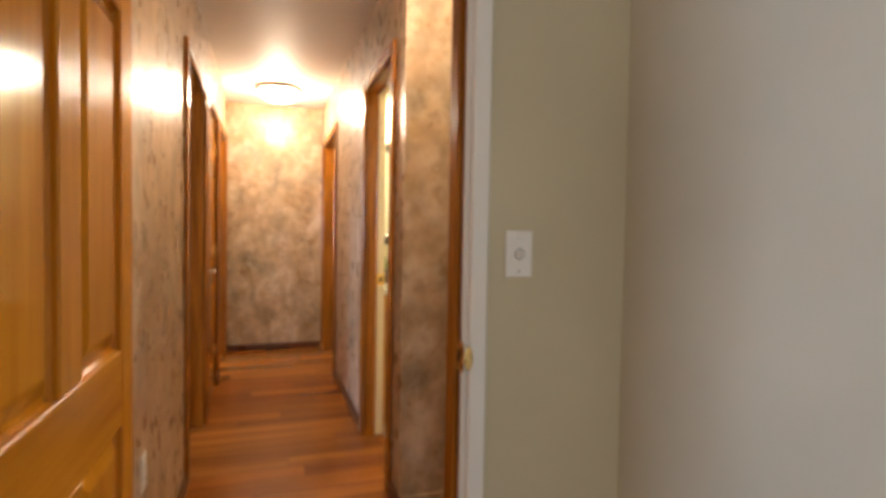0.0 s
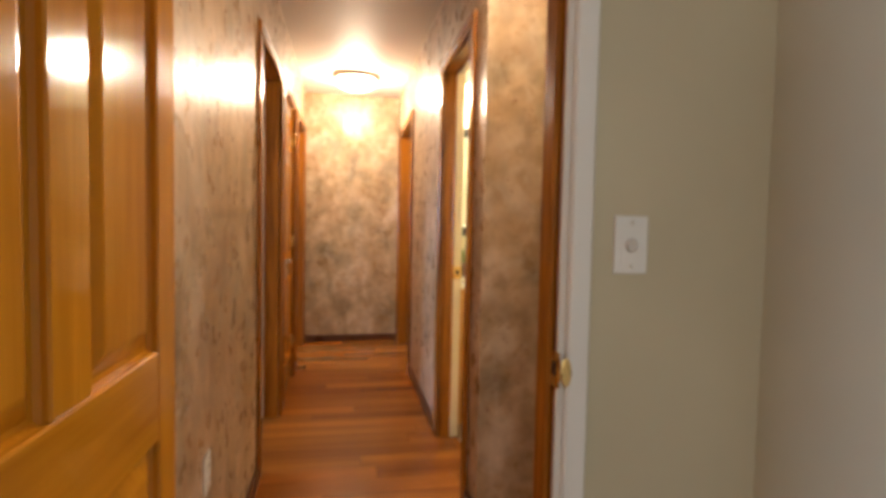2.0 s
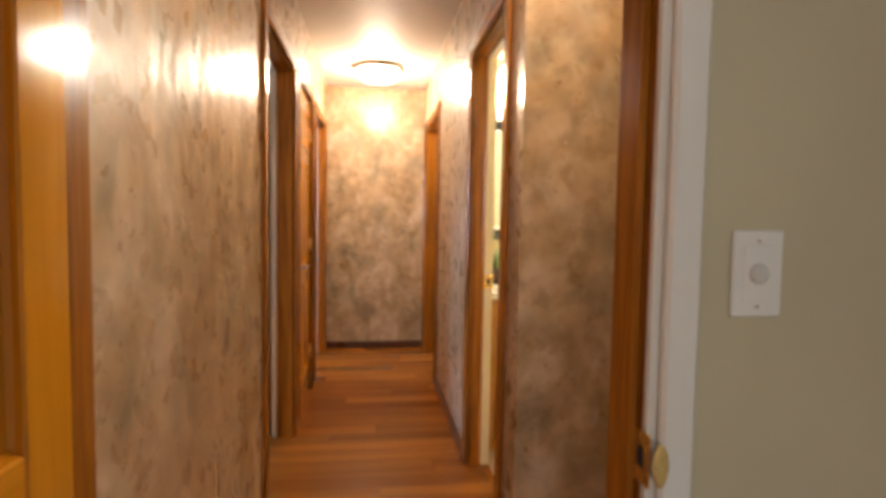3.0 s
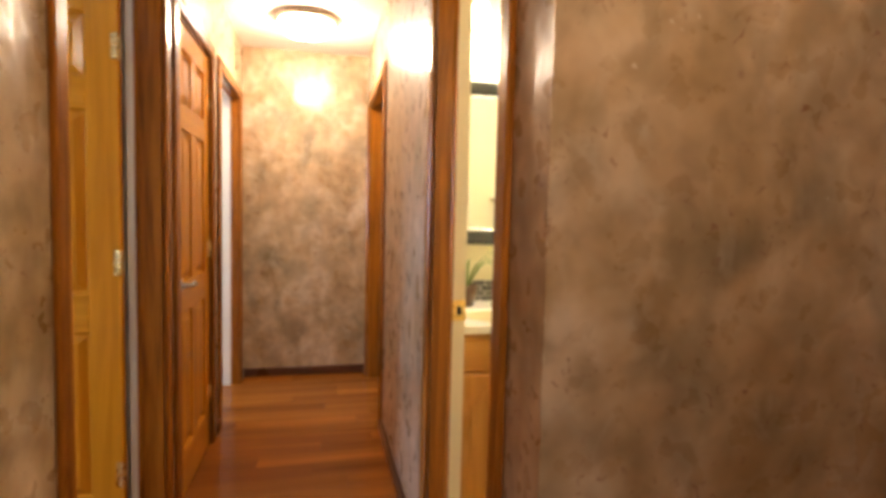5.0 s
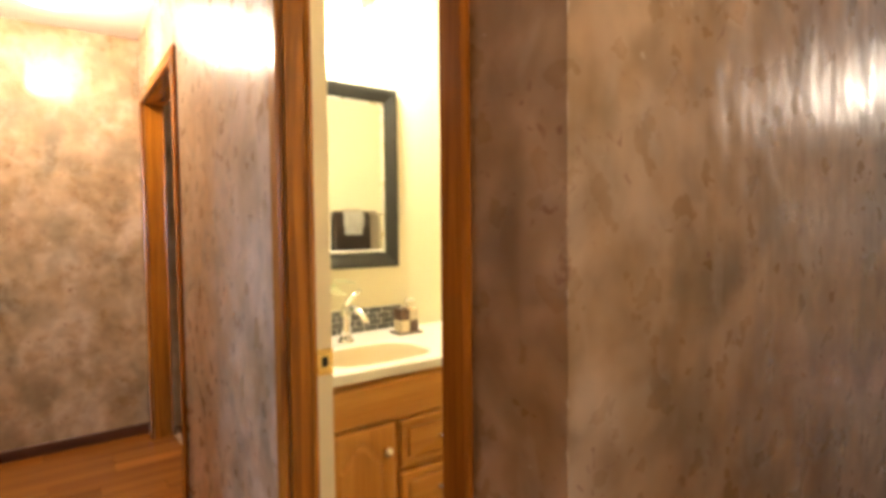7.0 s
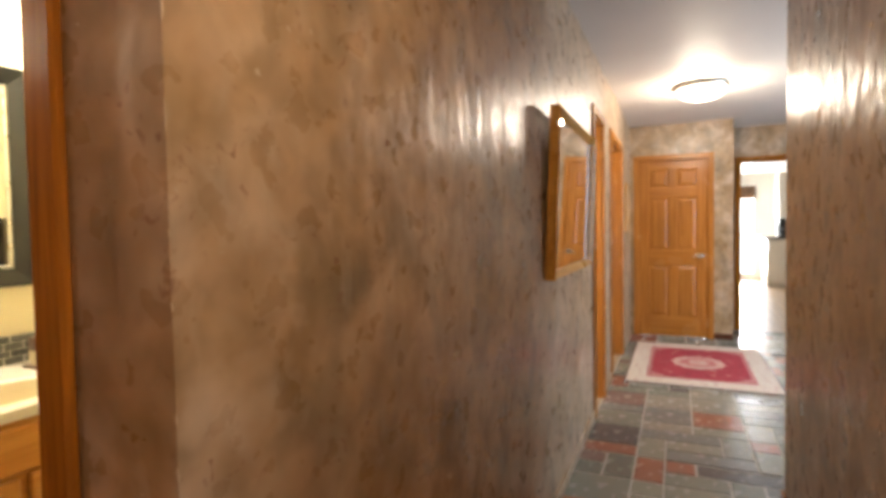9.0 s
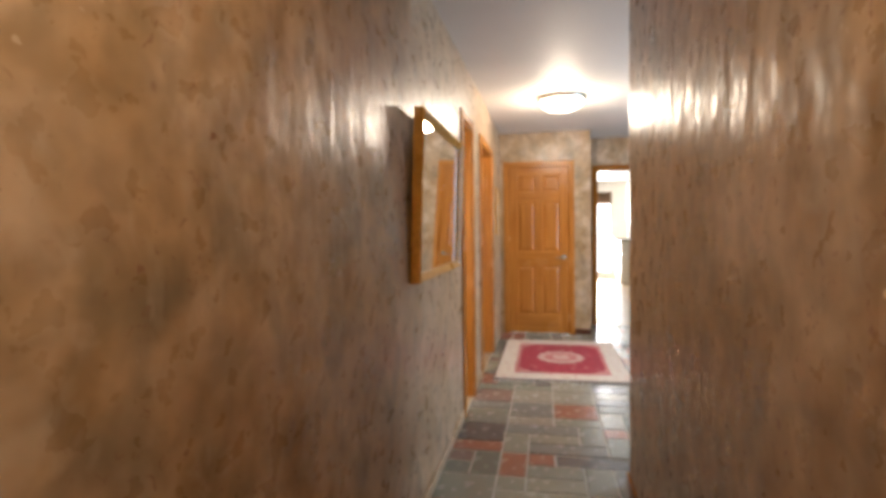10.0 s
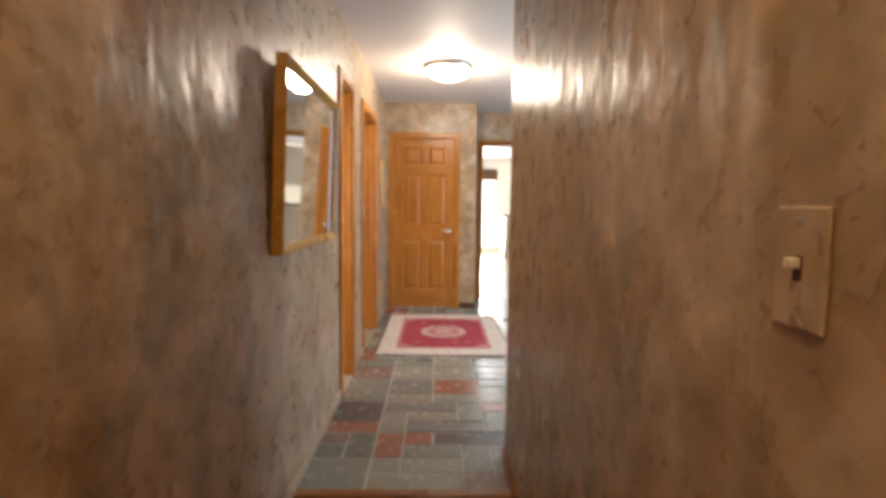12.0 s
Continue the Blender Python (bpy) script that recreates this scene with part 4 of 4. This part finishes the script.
for y0 in (0.01, 0.54):
    d = part("door", boxes((-0.02, 0.0, y0, y0 + 0.5, 0.12, 0.96), bevel=0.004), M_KCAB, base)
    part("handle", tube(bmesh.new(), [(-0.045, y0 + 0.45, 0.75), (-0.045, y0 + 0.45, 0.90)], 0.006, 8), M_NICKEL, d)
tagged(part("worktop", boxes((kx - 0.64, kx, 2.20, 3.38, 0.982, 1.022), bevel=0.004), M_STONE), "dark stone kitchen worktop", "worktop")
upper = thing("wall_cabinet", "cream kitchen wall cabinet", "cabinet", pose(kx - 0.30, 2.08, 1.42))
part("body", boxes((0, 0.42, 0, 0.95, 0, 0.90)), M_KCAB, upper)
for y0 in (0.01, 0.48):
    part("door", boxes((-0.02, 0.0, y0, y0 + 0.46, 0.01, 0.89), bevel=0.004), M_KCAB, upper)
maker = thing("coffee_maker", "black coffee maker on dark worktop", "coffee maker", pose(kx - 0.35, 2.95, 1.022))
part("body", boxes((-0.12, 0.12, -0.10, 0.10, 0, 0.05), (0.02, 0.12, -0.10, 0.10, 0.05, 0.28), (-0.12, 0.12, -0.10, 0.10, 0.26, 0.36), bevel=0.01), M_BLACK, maker)
part("jug", lathe(bmesh.new(), [(0.05, 0.052), (0.065, 0.09), (0.06, 0.15), (0.045, 0.18)], 20, pose(-0.05, 0, 0)), M_STONE, maker, "dark glass jug", True)
kw = thing("window_kitchen", "bright glazed kitchen door in white frame", "window", pose(XE - 0.02, 3.26, 0.05), kind="structure")
for y0, y1, z0, z1 in ((0, 0.06, 0, 1.95), (0.92, 0.98, 0, 1.95), (0.06, 0.92, 0, 0.12), (0.06, 0.92, 1.87, 1.95), (0.06, 0.92, 0.95, 1.0)):
    part("window_frame", boxes((0, 0.05, y0, y1, z0, z1), bevel=0.004), M_WHITE, kw)
M_SKY = glow("bright_sky", (0.93, 0.97, 1.0), 2.6)
tagged(part("backdrop", boxes((XE + 1.6, XE + 1.65, 1.0, 7.0, -1.0, 4.5)), M_SKY), "bright overcast daylight beyond the glazed door", "backdrop", kind="structure")
valance = thing("valance", "brown fabric valance over glazed door", "valance", pose(XE - 0.1, 3.28, 1.86))
bm = bmesh.new()
rows = [[bm.verts.new((0.03 + 0.015 * math.sin(i * 1.3) - k, 0.42 * i / 24, z)) for z in (0.0, 0.3)] for k in (0.0,) for i in range(25)]
for p, q in zip(rows, rows[1:]):
    bm.faces.new((p[0], q[0], q[1], p[1]))
bmesh.ops.solidify(bm, geom=bm.faces[:], thickness=0.01)
part("cloth", bm, plain("brown_cloth", (0.16, 0.10, 0.06), 0.9), valance)
tagged(part("door_mat", boxes((15.6, 16.2, 3.4, 4.1, 0.0, 0.012), bevel=0.003), plain("mat_brown", (0.14, 0.07, 0.04), 0.95)), "brown door mat on pale floor", "mat")

# ---- floors, piece by piece ----
floor = tagged(new("floor_planks"), "honey oak plank floor with satin finish", "floor", kind="structure")
rp = random.Random(11)
plank_meshes = {}


def piece(name, parent, cache, key, dims, material, m, bevel=0.0015):
    if key not in cache:
        bm = boxes((0, dims[0], 0, dims[1], -dims[2], 0))
        bm.faces.ensure_lookup_table()
        topf = max(bm.faces, key=lambda f_: f_.calc_center_median().z)
        bmesh.ops.inset_region(bm, faces=[topf], thickness=bevel, depth=0.0)
        for v in bm.verts:
            if v.co.z > -1e-6 and v not in topf.verts:
                v.co.z -= bevel
        cache[key] = mesh_of(bm, name)
        cache[key].materials.append(material)
    ob = new(name, cache[key])
    ob.parent = parent
    ob.matrix_local = m
    return ob


pwid = 0.127
y = YB + 0.002
while y < YE - 0.01:
    w_ = min(pwid, YE - y)
    x, x_end = XL - T, (XT - 0.04 if YR - 0.06 < y < YL - 0.02 else XR + T)
    x -= rp.uniform(0.0, 0.5)
    while x < x_end - 0.01:
        l = rp.choice((0.7, 0.9, 1.1, 1.3))
        x0, x1 = max(x, XL - T), min(x + l, x_end)
        if x1 - x0 > 0.02:
            key = (round(x1 - x0, 3), round(w_, 3))
            piece("plank", floor, plank_meshes, key, (x1 - x0 - 0.001, w_ - 0.001, 0.012), M_PLANK, pose(x0, y, 0), 0.0006)
        x += l
    y += w_
slab("floor_bedroom", -1.5, XB, 0.6, YB, -0.012, -0.001, M_PLANK, "oak floor of the bedroom", "floor")
slab("floor_side_rooms", -1.5, XL - T, YB + T, YE, -0.012, -0.001, M_PLANK, "oak floor of side rooms", "floor")
slab("floor_east_rooms", XR + T, XT - 0.06, YL + T, YE, -0.012, -0.001, M_PALEWOOD, "pale floor of bathroom and end room", "floor")
slab("floor_back_room", 5.2, XF + T, YL + 0.01, 7.3, -0.012, 0.0, M_PALEWOOD, "pale wooden floor behind doorways", "floor")
slab("floor_kitchen", XK, XE, 1.6, 5.6, -0.012, 0.0, M_PALEWOOD, "pale glossy kitchen floor", "floor")
tagged(part("threshold", boxes((XT - 0.04, XT + 0.015, YR, YL - b, -0.012, 0.006), bevel=0.004), wood("threshold_oak", (0.20, 0.075, 0.022), (0.36, 0.15, 0.05), 1, 0.28)), "oak strip between planks and slate", "threshold", kind="structure")

slate = tagged(new("floor_slate"), "multicoloured slate tile floor with pale grout", "floor", kind="structure")
M_SLATE = Mat("slate", rough=0.25)
sc = M_SLATE.ramp(M_SLATE.random(), [(0.0, (0.139, 0.148, 0.127)), (0.16, (0.205, 0.213, 0.180)), (0.34, (0.254, 0.254, 0.205)), (0.50, (0.180, 0.184, 0.176)), (0.62, (0.295, 0.283, 0.234)), (0.76, (0.279, 0.111, 0.074)), (0.87, (0.197, 0.127, 0.107)), (0.94, (0.086, 0.086, 0.090))])
for n_ in M_SLATE.t.nodes:
    if n_.type == "VALTORGB":
        n_.color_ramp.interpolation = "CONSTANT"
sc = M_SLATE.mix(M_SLATE.ramp(M_SLATE.noise(7, 6, M_SLATE.coords(shift=True), 0.65, 1.0), [(0.42, (0, 0, 0)), (0.75, (0.3, 0.3, 0.3))]), sc, (0.24, 0.21, 0.17))
M_SLATE.colour(sc)
M_SLATE.rough(M_SLATE.ramp(M_SLATE.noise(12, 4), [(0.3, (0.19, 0.19, 0.19)), (0.7, (0.31, 0.31, 0.31))]))
M_SLATE.bump(M_SLATE.noise(14, 6, M_SLATE.coords(shift=True), 0.5, 0.3), 0.13, 0.006)
M_SLATE = M_SLATE.m
mod, gap = 0.150, 0.010
nx, ny = int((XK + 0.03 - XT - 0.015) / mod), int((YL - 1.6) / mod)
taken = [[False] * ny for _ in range(nx)]
slate_meshes = {}
for iy in range(ny - 1, -1, -1):
    for ix in range(nx):
        if taken[ix][iy]:
            continue
        for sx, sy in rp.sample([(1, 2), (1, 2), (2, 2), (1, 3), (1, 2), (2, 2), (1, 1), (2, 1)], 8) + [(1, 1)]:
            if ix + sx <= nx and iy - sy >= -1 and not any(taken[ix + i][iy - k] for i in range(sx) for k in range(sy)):
                break
        for i in range(sx):
            for k in range(sy):
                taken[ix + i][iy - k] = True
        x0 = XT + 0.015 + ix * mod + gap / 2
        y1 = YL - (ny - 1 - iy) * mod - gap / 2
        y0 = y1 - sy * mod + gap
        if x0 > XF - 0.1 and y0 > 4.30:
            continue
        piece("slate_tile", slate, slate_meshes, (sx, sy), (sx * mod - gap, sy * mod - gap, 0.011), M_SLATE, pose(x0, y0, rp.uniform(-0.0025, 0.0), rp.uniform(-0.25, 0.25), rp.uniform(-0.25, 0.25), 0), 0.003)
